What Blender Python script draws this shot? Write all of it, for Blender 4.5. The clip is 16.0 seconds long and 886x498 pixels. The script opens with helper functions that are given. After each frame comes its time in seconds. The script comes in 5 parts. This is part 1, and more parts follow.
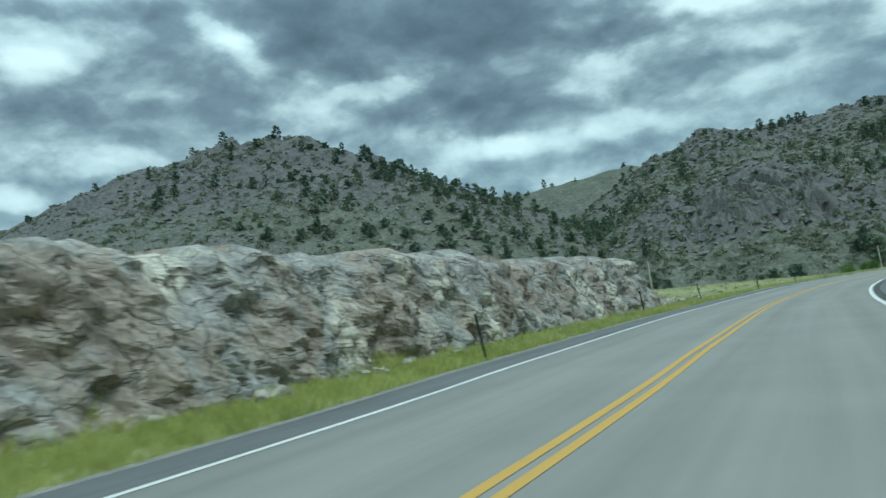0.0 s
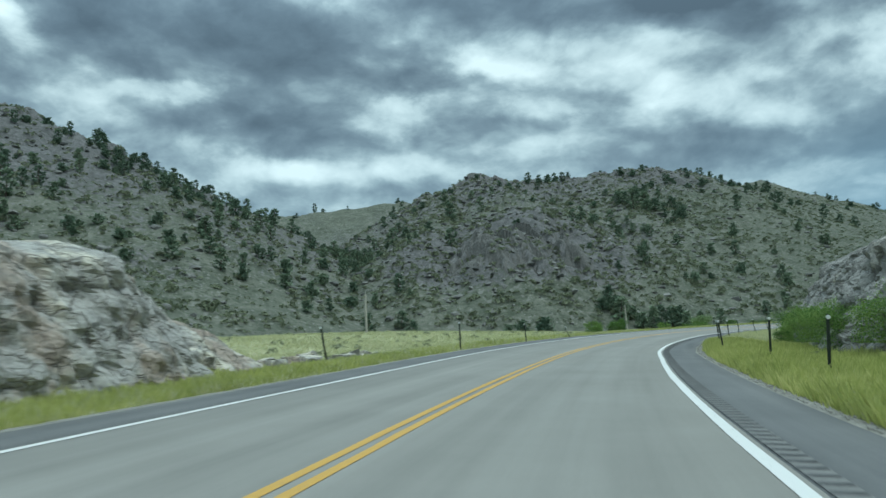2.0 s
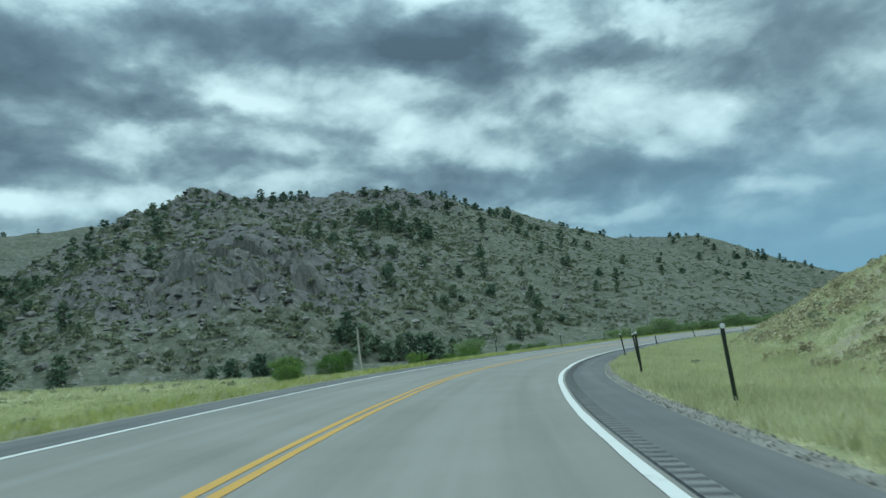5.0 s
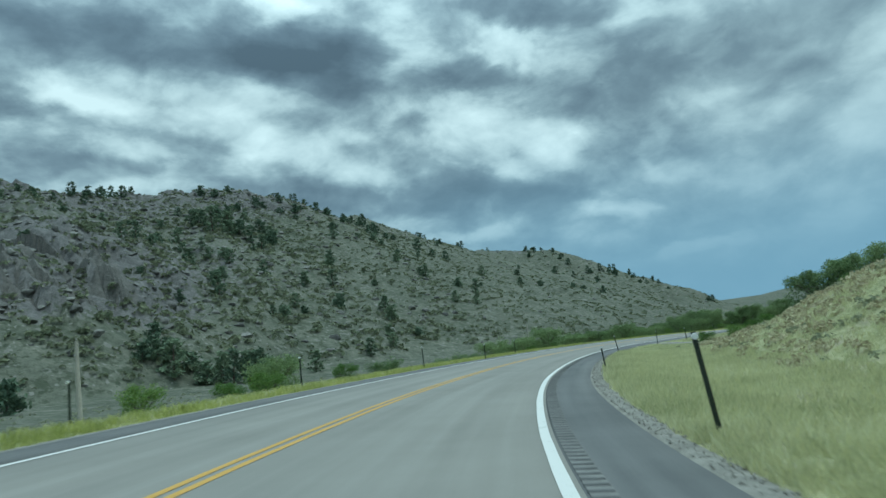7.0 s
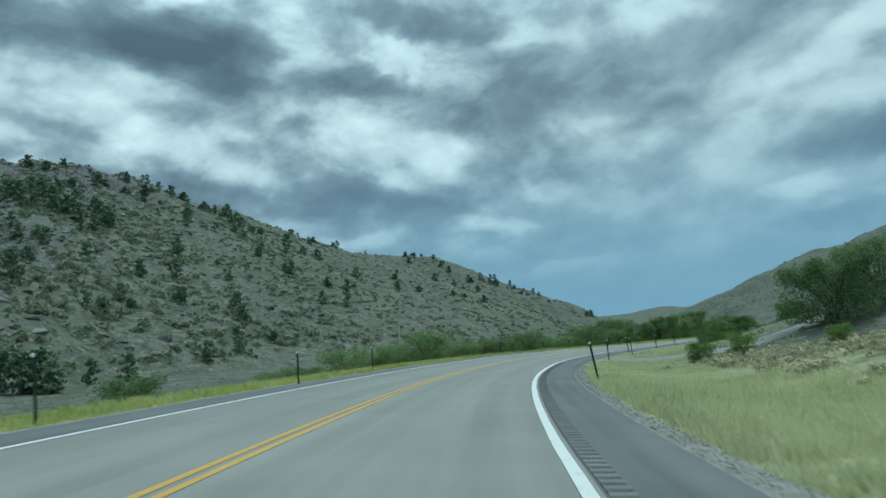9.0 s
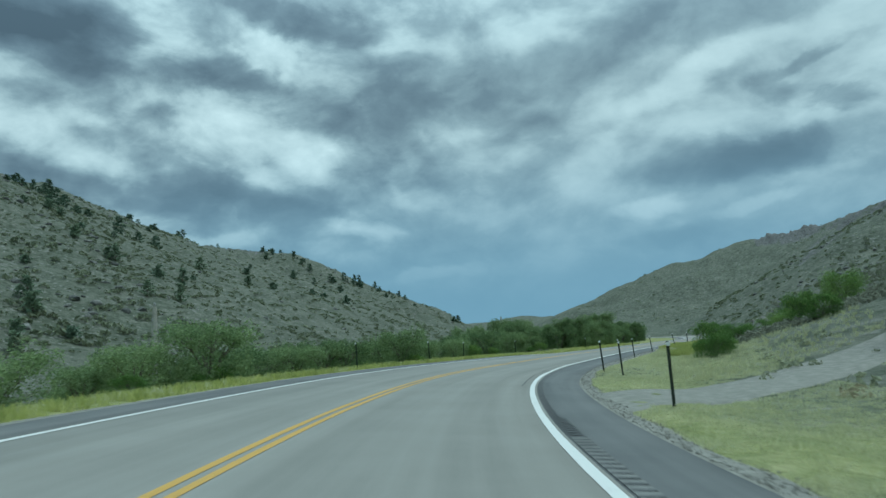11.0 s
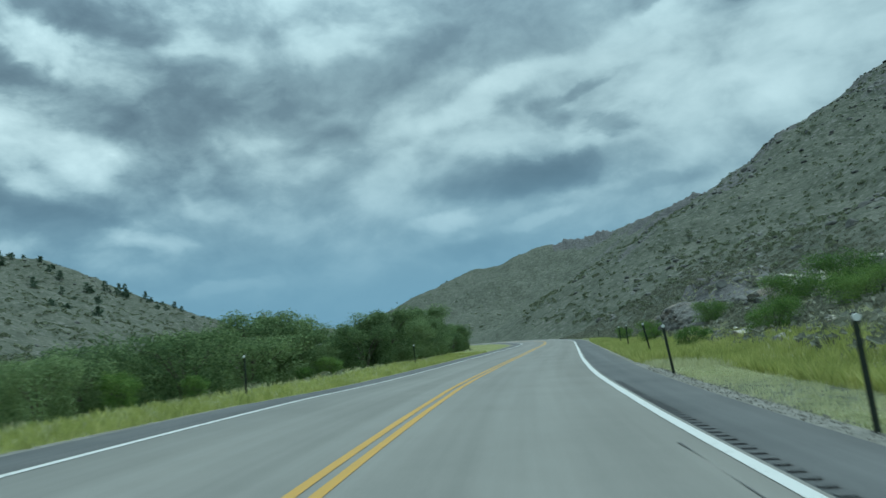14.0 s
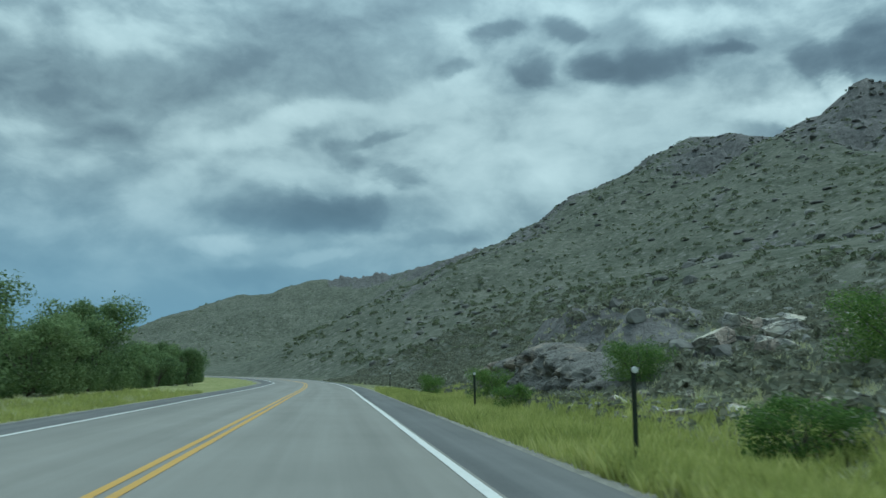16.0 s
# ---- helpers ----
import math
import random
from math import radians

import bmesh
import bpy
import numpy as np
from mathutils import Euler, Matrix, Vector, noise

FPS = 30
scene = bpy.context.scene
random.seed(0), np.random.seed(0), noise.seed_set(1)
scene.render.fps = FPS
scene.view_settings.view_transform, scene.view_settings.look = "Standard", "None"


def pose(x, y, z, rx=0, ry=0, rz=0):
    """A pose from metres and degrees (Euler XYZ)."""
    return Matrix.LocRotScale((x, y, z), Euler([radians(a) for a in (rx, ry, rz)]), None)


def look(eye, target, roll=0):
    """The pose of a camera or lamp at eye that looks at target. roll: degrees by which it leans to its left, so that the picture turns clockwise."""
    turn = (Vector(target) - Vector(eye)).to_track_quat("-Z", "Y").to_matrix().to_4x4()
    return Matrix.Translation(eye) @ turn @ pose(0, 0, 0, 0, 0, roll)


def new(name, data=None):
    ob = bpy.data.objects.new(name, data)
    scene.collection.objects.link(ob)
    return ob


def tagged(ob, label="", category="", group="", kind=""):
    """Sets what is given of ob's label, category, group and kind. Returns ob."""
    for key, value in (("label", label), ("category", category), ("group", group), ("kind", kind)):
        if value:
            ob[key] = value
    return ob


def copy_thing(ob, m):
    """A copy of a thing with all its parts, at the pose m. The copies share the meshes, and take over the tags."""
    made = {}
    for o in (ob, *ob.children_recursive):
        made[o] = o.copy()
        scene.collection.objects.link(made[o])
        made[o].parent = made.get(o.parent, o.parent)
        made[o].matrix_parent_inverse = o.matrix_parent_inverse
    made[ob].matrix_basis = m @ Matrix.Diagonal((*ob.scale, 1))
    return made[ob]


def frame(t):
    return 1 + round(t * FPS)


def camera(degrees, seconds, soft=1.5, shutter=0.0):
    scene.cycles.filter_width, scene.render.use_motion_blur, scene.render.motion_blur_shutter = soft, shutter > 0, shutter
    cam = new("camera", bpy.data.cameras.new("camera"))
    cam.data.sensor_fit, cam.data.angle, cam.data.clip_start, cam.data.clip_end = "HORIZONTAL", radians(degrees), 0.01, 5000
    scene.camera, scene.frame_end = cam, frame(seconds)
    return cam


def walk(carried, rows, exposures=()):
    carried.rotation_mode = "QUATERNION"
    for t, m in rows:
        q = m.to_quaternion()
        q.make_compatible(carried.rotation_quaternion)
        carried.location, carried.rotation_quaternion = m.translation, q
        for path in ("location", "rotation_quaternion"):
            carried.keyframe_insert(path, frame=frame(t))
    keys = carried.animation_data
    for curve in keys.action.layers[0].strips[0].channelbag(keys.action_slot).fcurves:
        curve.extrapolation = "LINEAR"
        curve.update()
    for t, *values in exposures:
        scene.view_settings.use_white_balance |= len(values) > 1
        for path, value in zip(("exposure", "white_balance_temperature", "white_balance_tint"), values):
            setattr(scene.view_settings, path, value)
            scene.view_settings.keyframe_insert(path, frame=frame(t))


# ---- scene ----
cam = camera(62.95, 16.0, shutter=0.2)
PATH = [
    (0.0, (-2.136, -12.964, 1.173), (-2.569, 6.932, 3.166), -7.59),
    (0.5, (1.531, -5.784, 1.178), (2.344, 14.119, 2.967), -6.61),
    (1.0, (4.995, 1.541, 1.189), (7.343, 21.324, 2.955), -5.16),
    (1.5, (8.604, 8.986, 1.198), (12.685, 28.464, 3.191), -3.56),
    (2.0, (12.436, 16.486, 1.196), (18.044, 35.544, 3.504), -2.59),
    (2.5, (16.454, 23.987, 1.184), (23.371, 42.576, 3.756), -2.28),
    (3.0, (20.622, 31.422, 1.169), (28.705, 49.517, 3.860), -2.58),
    (3.5, (24.977, 38.680, 1.148), (34.135, 56.251, 3.864), -3.33),
    (4.0, (29.527, 45.691, 1.124), (39.600, 62.750, 3.872), -4.23),
    (6.5, (55.299, 76.298, 1.310), (69.316, 90.286, 4.112), -6.35),
    (7.0, (61.220, 81.726, 1.324), (75.906, 95.008, 4.138), -6.19),
    (7.5, (67.624, 86.967, 1.318), (82.812, 99.666, 4.159), -5.98),
    (8.0, (74.448, 92.026, 1.298), (90.085, 104.165, 4.149), -5.69),
    (8.5, (81.578, 96.908, 1.275), (97.744, 108.341, 4.089), -5.13),
    (9.0, (88.907, 101.600, 1.264), (105.599, 112.265, 4.027), -4.41),
    (9.5, (96.376, 106.073, 1.278), (113.615, 115.843, 3.992), -3.70),
    (10.0, (103.927, 110.292, 1.316), (121.628, 119.208, 3.993), -3.31),
    (12.5, (141.189, 125.388, 1.296), (160.309, 130.619, 3.949), -4.76),
    (13.0, (148.696, 127.000, 1.248), (168.028, 131.410, 3.862), -5.49),
    (13.5, (156.342, 128.157, 1.223), (175.879, 131.558, 3.815), -5.79),
    (14.0, (164.140, 128.802, 1.215), (183.863, 130.867, 3.811), -5.36),
    (14.5, (172.056, 129.058, 1.212), (191.876, 129.482, 3.856), -4.12),
    (15.0, (179.984, 128.974, 1.224), (199.736, 127.658, 4.069), -2.67),
    (15.5, (187.754, 128.665, 1.219), (207.297, 125.784, 4.346), -0.86),
    (16.0, (195.291, 128.248, 1.180), (214.575, 124.215, 4.625), 0.71),
]
walk(cam, [(t, look(eye, target, roll)) for t, eye, target, roll in PATH], [(0, 0.35, 5530, -11), (0.5, 0.42, 5780, -4), (1.0, 0.50, 6060, 6), (1.5, 0.46, 5960, 5), (2.0, 0.38, 5700, -6), (2.6, 0.30, 5530, -11), (9, 0.25, 5500, -11), (12.5, 0.15, 5470, -11), (15, 0.18, 5500, -11), (16, 0.08, 5500, -11)])

# ---- world, sun ----
world = bpy.data.worlds.new("overcast_sky")
scene.world = world
world.use_nodes = True


def link_chain(tree):
    """Short helpers for building node trees: node(type, **inputs) and wire(a, b)."""
    def node(kind, props=None, **inputs):
        n = tree.nodes.new(kind)
        props = props or {}
        if "operation" in props:
            n.operation = props["operation"]
        if "use_clamp" in props:
            n.use_clamp = props["use_clamp"]
        if "data_type" in props:
            n.data_type = props["data_type"]
        if "interpolation_type" in props:
            n.interpolation_type = props["interpolation_type"]
        if "attribute_name" in props:
            n.attribute_name = props["attribute_name"]
        for key, value in inputs.items():
            slot = n.inputs[int(key[1:])] if key[0] == "i" and key[1:].isdigit() else n.inputs[key.replace("_", " ")]
            if isinstance(value, bpy.types.NodeSocket):
                tree.links.new(value, slot)
            else:
                slot.default_value = value
        return n
    return node


def ramp(node, fac, stops, interpolation="LINEAR"):
    n = node("ShaderNodeValToRGB", i0=fac)
    n.color_ramp.interpolation = interpolation
    el = n.color_ramp.elements
    while len(el) < len(stops):
        el.new(0.5)
    for e, (p, c) in zip(el, stops):
        e.position = p
        e.color = (c, c, c, 1) if isinstance(c, (int, float)) else (*c, 1)
    return n.outputs["Color"]


def maths(node, op, a, b=0.0, c=0.0, clamp=False):
    return node("ShaderNodeMath", {"operation": op, "use_clamp": clamp}, i0=a, i1=b, i2=c).outputs[0]


def build_sky():
    tree = world.node_tree
    tree.nodes.clear()
    node = link_chain(tree)
    way = node("ShaderNodeTexCoord").outputs["Generated"]
    part_z = node("ShaderNodeSeparateXYZ", i0=way)
    up = maths(node, "MAXIMUM", part_z.outputs["Z"], 0.0)
    # the cloud deck: directions laid onto a flat layer overhead, for the fine structure
    low = maths(node, "ADD", up, 0.34)
    px, py = maths(node, "DIVIDE", part_z.outputs["X"], low), maths(node, "DIVIDE", part_z.outputs["Y"], low)
    deck = node("ShaderNodeCombineXYZ", i0=px, i1=py, i2=maths(node, "MULTIPLY", up, 2.0)).outputs[0]
    bend = node("ShaderNodeTexNoise", Vector=deck, Scale=2.2, Detail=3.0)
    deck2 = node("ShaderNodeVectorMath", {"operation": "MULTIPLY_ADD"}, i0=bend.outputs["Color"], i1=(0.35, 0.35, 0.35), i2=deck).outputs[0]
    billow = node("ShaderNodeVectorMath", {"operation": "MULTIPLY"}, i0=way, i1=(1.0, 1.0, 1.7)).outputs[0]
    billow = node("ShaderNodeVectorMath", {"operation": "MULTIPLY_ADD"}, i0=node("ShaderNodeTexNoise", Vector=billow, Scale=5.0, Detail=3.0).outputs["Color"], i1=(0.075, 0.075, 0.075), i2=billow).outputs[0]
    big = node("ShaderNodeTexNoise", Vector=deck2, Scale=2.4, Detail=4.0, Roughness=0.5).outputs[0]
    puff = node("ShaderNodeTexNoise", Vector=billow, Scale=9.0, Detail=8.0, Roughness=0.54).outputs[0]
    heap = node("ShaderNodeTexVoronoi", Vector=billow, Scale=8.5)
    heap2 = node("ShaderNodeTexVoronoi", Vector=billow, Scale=19.0)
    for cells, soft in ((heap, 0.6), (heap2, 0.5)):
        cells.feature = "SMOOTH_F1"
        cells.inputs["Smoothness"].default_value = soft
    heaps = maths(node, "MULTIPLY_ADD", heap.outputs["Distance"], -0.30, maths(node, "MULTIPLY_ADD", heap2.outputs["Distance"], -0.16, 0.17))
    wisp = node("ShaderNodeTexNoise", Vector=billow, Scale=26.0, Detail=5.0, Roughness=0.6).outputs[0]
    # heaped clouds: paler crowns, darker bases
    above = node("ShaderNodeVectorMath", {"operation": "ADD"}, i0=billow, i1=(0.0, 0.0, 0.035)).outputs[0]
    crown = maths(node, "SUBTRACT", puff, node("ShaderNodeTexNoise", Vector=above, Scale=9.0, Detail=8.0, Roughness=0.54).outputs[0])
    ripple = maths(node, "MULTIPLY_ADD", wisp, 0.22, maths(node, "MULTIPLY_ADD", puff, 0.62, maths(node, "MULTIPLY_ADD", big, 0.26, maths(node, "MULTIPLY_ADD", crown, 0.50, maths(node, "ADD", heaps, -0.53)))))
    # rain veils make the eastern sky smoother
    calm = node("ShaderNodeMapRange", {"interpolation_type": "SMOOTHSTEP"}, Value=node("ShaderNodeVectorMath", {"operation": "DOT_PRODUCT"}, i0=way, i1=(0.97, -0.17, 0.17)).outputs["Value"], From_Min=0.70, From_Max=0.97, To_Min=1.0, To_Max=0.5).outputs[0]
    total = maths(node, "MULTIPLY_ADD", ripple, maths(node, "MULTIPLY", calm, CLOUD_GRAIN), 0.53)
    # cloud masses, in ragged patches by azimuth and elevation
    sway = node("ShaderNodeSeparateXYZ", i0=node("ShaderNodeTexNoise", Vector=billow, Scale=6.0, Detail=6.0, Roughness=0.55).outputs["Color"])
    az = maths(node, "MULTIPLY_ADD", maths(node, "ARCTAN2", part_z.outputs["X"], part_z.outputs["Y"]), 57.296, maths(node, "MULTIPLY_ADD", sway.outputs[0], 8.5, -4.25))
    el = maths(node, "MULTIPLY_ADD", maths(node, "ARCSINE", part_z.outputs["Z"]), 57.296, maths(node, "MULTIPLY_ADD", sway.outputs[1], 5.0, -2.5))
    where = node("ShaderNodeCombineXYZ", i0=az, i1=el, i2=1.0).outputs[0]
    for a, e, wide, tall, tilt, weight in CLOUDS:
        c, s = math.cos(radians(tilt)), math.sin(radians(tilt))
        da = node("ShaderNodeVectorMath", {"operation": "DOT_PRODUCT"}, i0=where, i1=(c / wide, s / wide, -(c * a + s * e) / wide)).outputs["Value"]
        de = node("ShaderNodeVectorMath", {"operation": "DOT_PRODUCT"}, i0=where, i1=(-s / tall, c / tall, (s * a - c * e) / tall)).outputs["Value"]
        far = maths(node, "MULTIPLY_ADD", da, da, maths(node, "MULTIPLY", de, de))
        total = maths(node, "MULTIPLY_ADD", maths(node, "POWER", 0.45, maths(node, "MULTIPLY", far, maths(node, "ADD", far, 0.25))), weight, total)
    cloud = ramp(node, total, [(0.02, (0.080, 0.100, 0.118)), (0.22, (0.126, 0.156, 0.182)), (0.36, (0.186, 0.226, 0.254)), (0.48, (0.30, 0.355, 0.378)), (0.60, (0.49, 0.55, 0.56)), (0.82, (0.74, 0.79, 0.785))], "LINEAR")
    # clear-air sky near the far horizon, seen through rain
    air = node("ShaderNodeTexSky")
    air.sky_type, air.sun_disc, air.sun_elevation, air.sun_rotation = "NISHITA", False, radians(60), radians(200)
    veil = node("ShaderNodeMix", {"data_type": "RGBA"}, i0=0.12)
    tree.links.new(cloud, veil.inputs[6])
    tree.links.new(node("ShaderNodeVectorMath", {"operation": "SCALE"}, i0=air.outputs[0], Scale=0.08).outputs[0], veil.inputs[7])
    haze = node("ShaderNodeMapRange", {"interpolation_type": "SMOOTHSTEP"}, Value=part_z.outputs["Z"], From_Min=0.03, From_Max=0.31, To_Min=0.97, To_Max=0.0).outputs[0]
    east = node("ShaderNodeMapRange", {"interpolation_type": "SMOOTHSTEP"}, Value=node("ShaderNodeVectorMath", {"operation": "DOT_PRODUCT"}, i0=way, i1=(0.96, 0.27, 0.05)).outputs["Value"], From_Min=0.74, From_Max=0.96, To_Min=0.15, To_Max=1.0).outputs[0]
    low_sky = node("ShaderNodeMix", {"data_type": "RGBA"}, i0=maths(node, "MULTIPLY", haze, east))
    tree.links.new(veil.outputs[2], low_sky.inputs[6])
    low_sky.inputs[7].default_value = (0.190, 0.300, 0.395, 1)
    # an overcast dome is brighter towards the zenith
    gain = node("ShaderNodeMapRange", Value=part_z.outputs["Z"], From_Min=0.35, From_Max=1.0, To_Min=1.0, To_Max=ZENITH_GAIN).outputs[0]
    bg = node("ShaderNodeBackground", Color=low_sky.outputs[2], Strength=maths(node, "MULTIPLY", gain, SKY_STRENGTH))
    out = node("ShaderNodeOutputWorld")
    tree.links.new(bg.outputs[0], out.inputs[0])


SKY_STRENGTH = 1.0
CLOUD_GRAIN = 0.8
ZENITH_GAIN = 2.6
# cloud masses and breaks: azimuth, elevation, half width, half height, tilt (degrees), weight
CLOUDS_NORTH_WEST_A = [
    (1.0, 22.8, 17.1, 3.7, -8, -0.3), (-9.4, 21.1, 5.4, 1.9, -17, -0.14), (3.3, 16.3, 8.0, 2.2, -5, -0.3), (-20.0, 20.0, 9.6, 2.0, 4, -0.16), (-27.0, 17.5, 7.1, 1.6, 0, -0.14), (-24.8, 24.9, 6.3, 0.9, 2, -0.16), (-29.8, 23.2, 2.5, 0.7, 4, 0.1), (-29.6, 14.4, 1.5, 0.9, 21, -0.12), (-31.8, 21.4, 0.9, 0.7, 4, -0.16), (-16.5, 22.9, 3.1, 1.2, -38, 0.24), (-28.1, 21.6, 4.5, 1.4, 2, 0.22),
]
CLOUDS_NORTH_WEST_B = [
    (-4.7, 19.0, 3.7, 0.8, 5, 0.24), (-11.7, 17.7, 3.1, 1.1, -4, 0.14), (4.6, 12.9, 6.3, 1.1, -3, 0.26), (-27.2, 14.5, 4.5, 1.0, -1, 0.22), (-31.6, 12.5, 2.4, 0.9, -2, 0.22), (-7.4, 15.6, 6.8, 0.9, -6, 0.08), (-7.7, 13.3, 7.6, 1.0, -6, -0.07), (12.8, 16.8, 4.7, 1.2, -4, 0.14), (-0.2, 11.5, 4.1, 1.0, -8, 0.14), (14.8, 12.8, 3.8, 1.3, -12, 0.08),
]
CLOUDS_NORTH = [
    (24.6, 24.5, 15.5, 2.1, -2, -0.26), (37.6, 22.7, 5.9, 1.6, -7, -0.22), (15.2, 19.2, 4.0, 1.2, 1, -0.18), (20.7, 20.4, 3.2, 1.1, -1, 0.24), (28.0, 19.1, 7.9, 1.1, -4, 0.16), (25.1, 16.9, 5.5, 0.9, -3, 0.1), (17.9, 20.0, 2.7, 0.8, 0, 0.12), (32.4, 15.1, 8.2, 1.1, -5, -0.1), (20.5, 15.9, 5.0, 1.0, -2, -0.1), (34.8, 17.3, 3.2, 1.1, -6, 0.12), (36.0, 20.2, 4.1, 0.9, -6, 0.1), (37.1, 12.1, 5.8, 1.1, -5, -0.1), (23.6, 13.8, 7.3, 0.8, -2, 0.04), (14.2, 13.2, 3.9, 1.0, 0, 0.06),
]
CLOUDS_NORTH_EAST_A = [
    (39.2, 24.1, 6.9, 2.3, -11, -0.2), (36.8, 27.3, 3.2, 0.9, -1, 0.12), (58.2, 25.1, 7.8, 1.2, -11, -0.2), (52.0, 21.1, 5.3, 1.2, -8, -0.18), (45.2, 23.3, 2.3, 1.7, -5, 0.06), (62.9, 17.1, 4.3, 3.2, -11, -0.15), (44.5, 12.7, 11.9, 1.3, -6, -0.22), (54.8, 10.7, 6.7, 1.3, -8, -0.16), (54.7, 23.3, 2.8, 1.6, -28, 0.22),
]
CLOUDS_NORTH_EAST_B = [
    (50.7, 17.9, 4.2, 2.0, -7, 0.22), (57.1, 15.7, 2.5, 2.0, -9, 0.18), (36.8, 17.2, 2.7, 1.7, -3, 0.18), (42.1, 16.3, 3.7, 1.8, -5, 0.1), (50.1, 9.1, 3.2, 0.6, -7, 0.18), (61.3, 9.2, 3.4, 0.5, -2, 0.14), (59.7, 7.6, 6.0, 0.7, -4, 0.1), (62.0, 20.2, 2.6, 1.7, -11, 0.04), (66.3, 14.3, 1.0, 2.1, -11, 0.1),
]
CLOUDS_EAST_A = [
    (65.4, 20.1, 3.6, 2.5, -2, -0.11), (77.5, 20.7, 10.6, 2.1, 18, -0.11), (69.4, 24.5, 6.1, 1.6, -3, -0.04), (75.7, 16.3, 4.1, 1.4, -19, -0.1), (74.7, 12.4, 3.0, 1.3, -5, -0.06), (65.7, 23.4, 2.7, 1.1, -1, 0.11), (71.6, 16.8, 3.2, 1.3, -4, 0.09), (80.1, 13.9, 3.2, 2.6, -6, 0.09), (84.6, 9.9, 2.0, 0.8, 9, 0.25),
]
CLOUDS_EAST_B = [
    (90.6, 12.6, 6.3, 1.7, -4, -0.18), (85.3, 7.3, 3.5, 0.8, 4, -0.13), (89.7, 19.5, 6.4, 1.4, 14, 0.18), (66.3, 5.8, 4.0, 0.6, 0, 0.14), (61.3, 9.6, 3.9, 0.5, -3, 0.16), (64.7, 7.5, 7.0, 1.1, -4, -0.06), (90.6, 16.0, 5.1, 1.3, 3, 0.07), (77.3, 7.9, 2.7, 3.6, -5, 0.06),
]
CLOUDS_SOUTH_EAST_A = [
    (94.7, 27.9, 7.6, 1.6, 4, -0.08), (91.1, 23.9, 6.9, 2.5, 5, -0.1), (106.2, 25.7, 2.1, 0.8, 6, -0.22), (112.1, 26.1, 2.1, 0.8, -4, -0.22), (109.5, 23.7, 2.0, 1.0, -3, -0.2), (115.0, 23.9, 2.2, 1.0, -5, -0.28), (119.9, 23.7, 3.4, 1.5, -2, -0.34), (124.5, 23.8, 1.6, 0.6, -9, -0.24), (130.8, 22.0, 2.3, 1.5, -20, -0.34), (134.1, 22.3, 2.1, 1.6, -13, -0.34), (103.3, 23.5, 1.3, 0.6, 0, -0.14), (98.8, 15.9, 1.8, 0.7, 1, -0.16),
]
CLOUDS_SOUTH_EAST_B = [
    (94.6, 16.8, 1.9, 0.8, 3, -0.14), (97.3, 18.3, 2.8, 0.4, 14, -0.12), (93.4, 12.6, 5.8, 1.6, 2, -0.18), (95.1, 14.7, 3.2, 0.6, 2, 0.06), (110.8, 17.9, 11.3, 4.4, 18, 0.1), (127.8, 19.1, 3.8, 0.9, 3, 0.24), (131.4, 20.3, 0.9, 0.8, -10, 0.28), (123.0, 26.3, 6.3, 1.0, -9, 0.12), (91.8, 9.0, 3.1, 0.5, 2, 0.14), (100.7, 10.8, 3.6, 0.8, 11, -0.08), (101.5, 21.4, 5.6, 1.7, 15, 0.12),
]
CLOUDS = CLOUDS_NORTH_WEST_A + CLOUDS_NORTH_WEST_B + CLOUDS_NORTH + CLOUDS_NORTH_EAST_A + CLOUDS_NORTH_EAST_B + CLOUDS_EAST_A + CLOUDS_EAST_B + CLOUDS_SOUTH_EAST_A + CLOUDS_SOUTH_EAST_B
build_sky()

sun_data = bpy.data.lights.new("sun", "SUN")
sun_data.energy, sun_data.angle, sun_data.color = 1.3, radians(25), (1.0, 0.96, 0.9)
sun = new("sun", sun_data)
sun.matrix_world = look((0, 0, 100), (0 - 20, 100 * 0.3, 0))


# ---- materials ----
def material(name):
    m = bpy.data.materials.new(name)
    m.use_nodes = True
    tree = m.node_tree
    node = link_chain(tree)
    bsdf = tree.nodes["Principled BSDF"]
    bsdf.inputs["Specular IOR Level"].default_value = 0.3
    return m, tree, node, bsdf


def mix(node, tree, fac, a, b):
    n = node("ShaderNodeMix", {"data_type": "RGBA"}, i0=fac)
    for slot, v in ((6, a), (7, b)):
        if isinstance(v, bpy.types.NodeSocket):
            tree.links.new(v, n.inputs[slot])
        else:
            n.inputs[slot].default_value = (*v, 1)
    return n.outputs[2]


def bump(node, tree, bsdf, height, strength, distance):
    b = node("ShaderNodeBump", Strength=strength, Distance=distance, Height=height)
    tree.links.new(b.outputs[0], bsdf.inputs["Normal"])


def noise_of(node, vec, scale, detail=4.0, rough=0.55):
    return node("ShaderNodeTexNoise", Vector=vec, Scale=scale, Detail=detail, Roughness=rough).outputs[0]


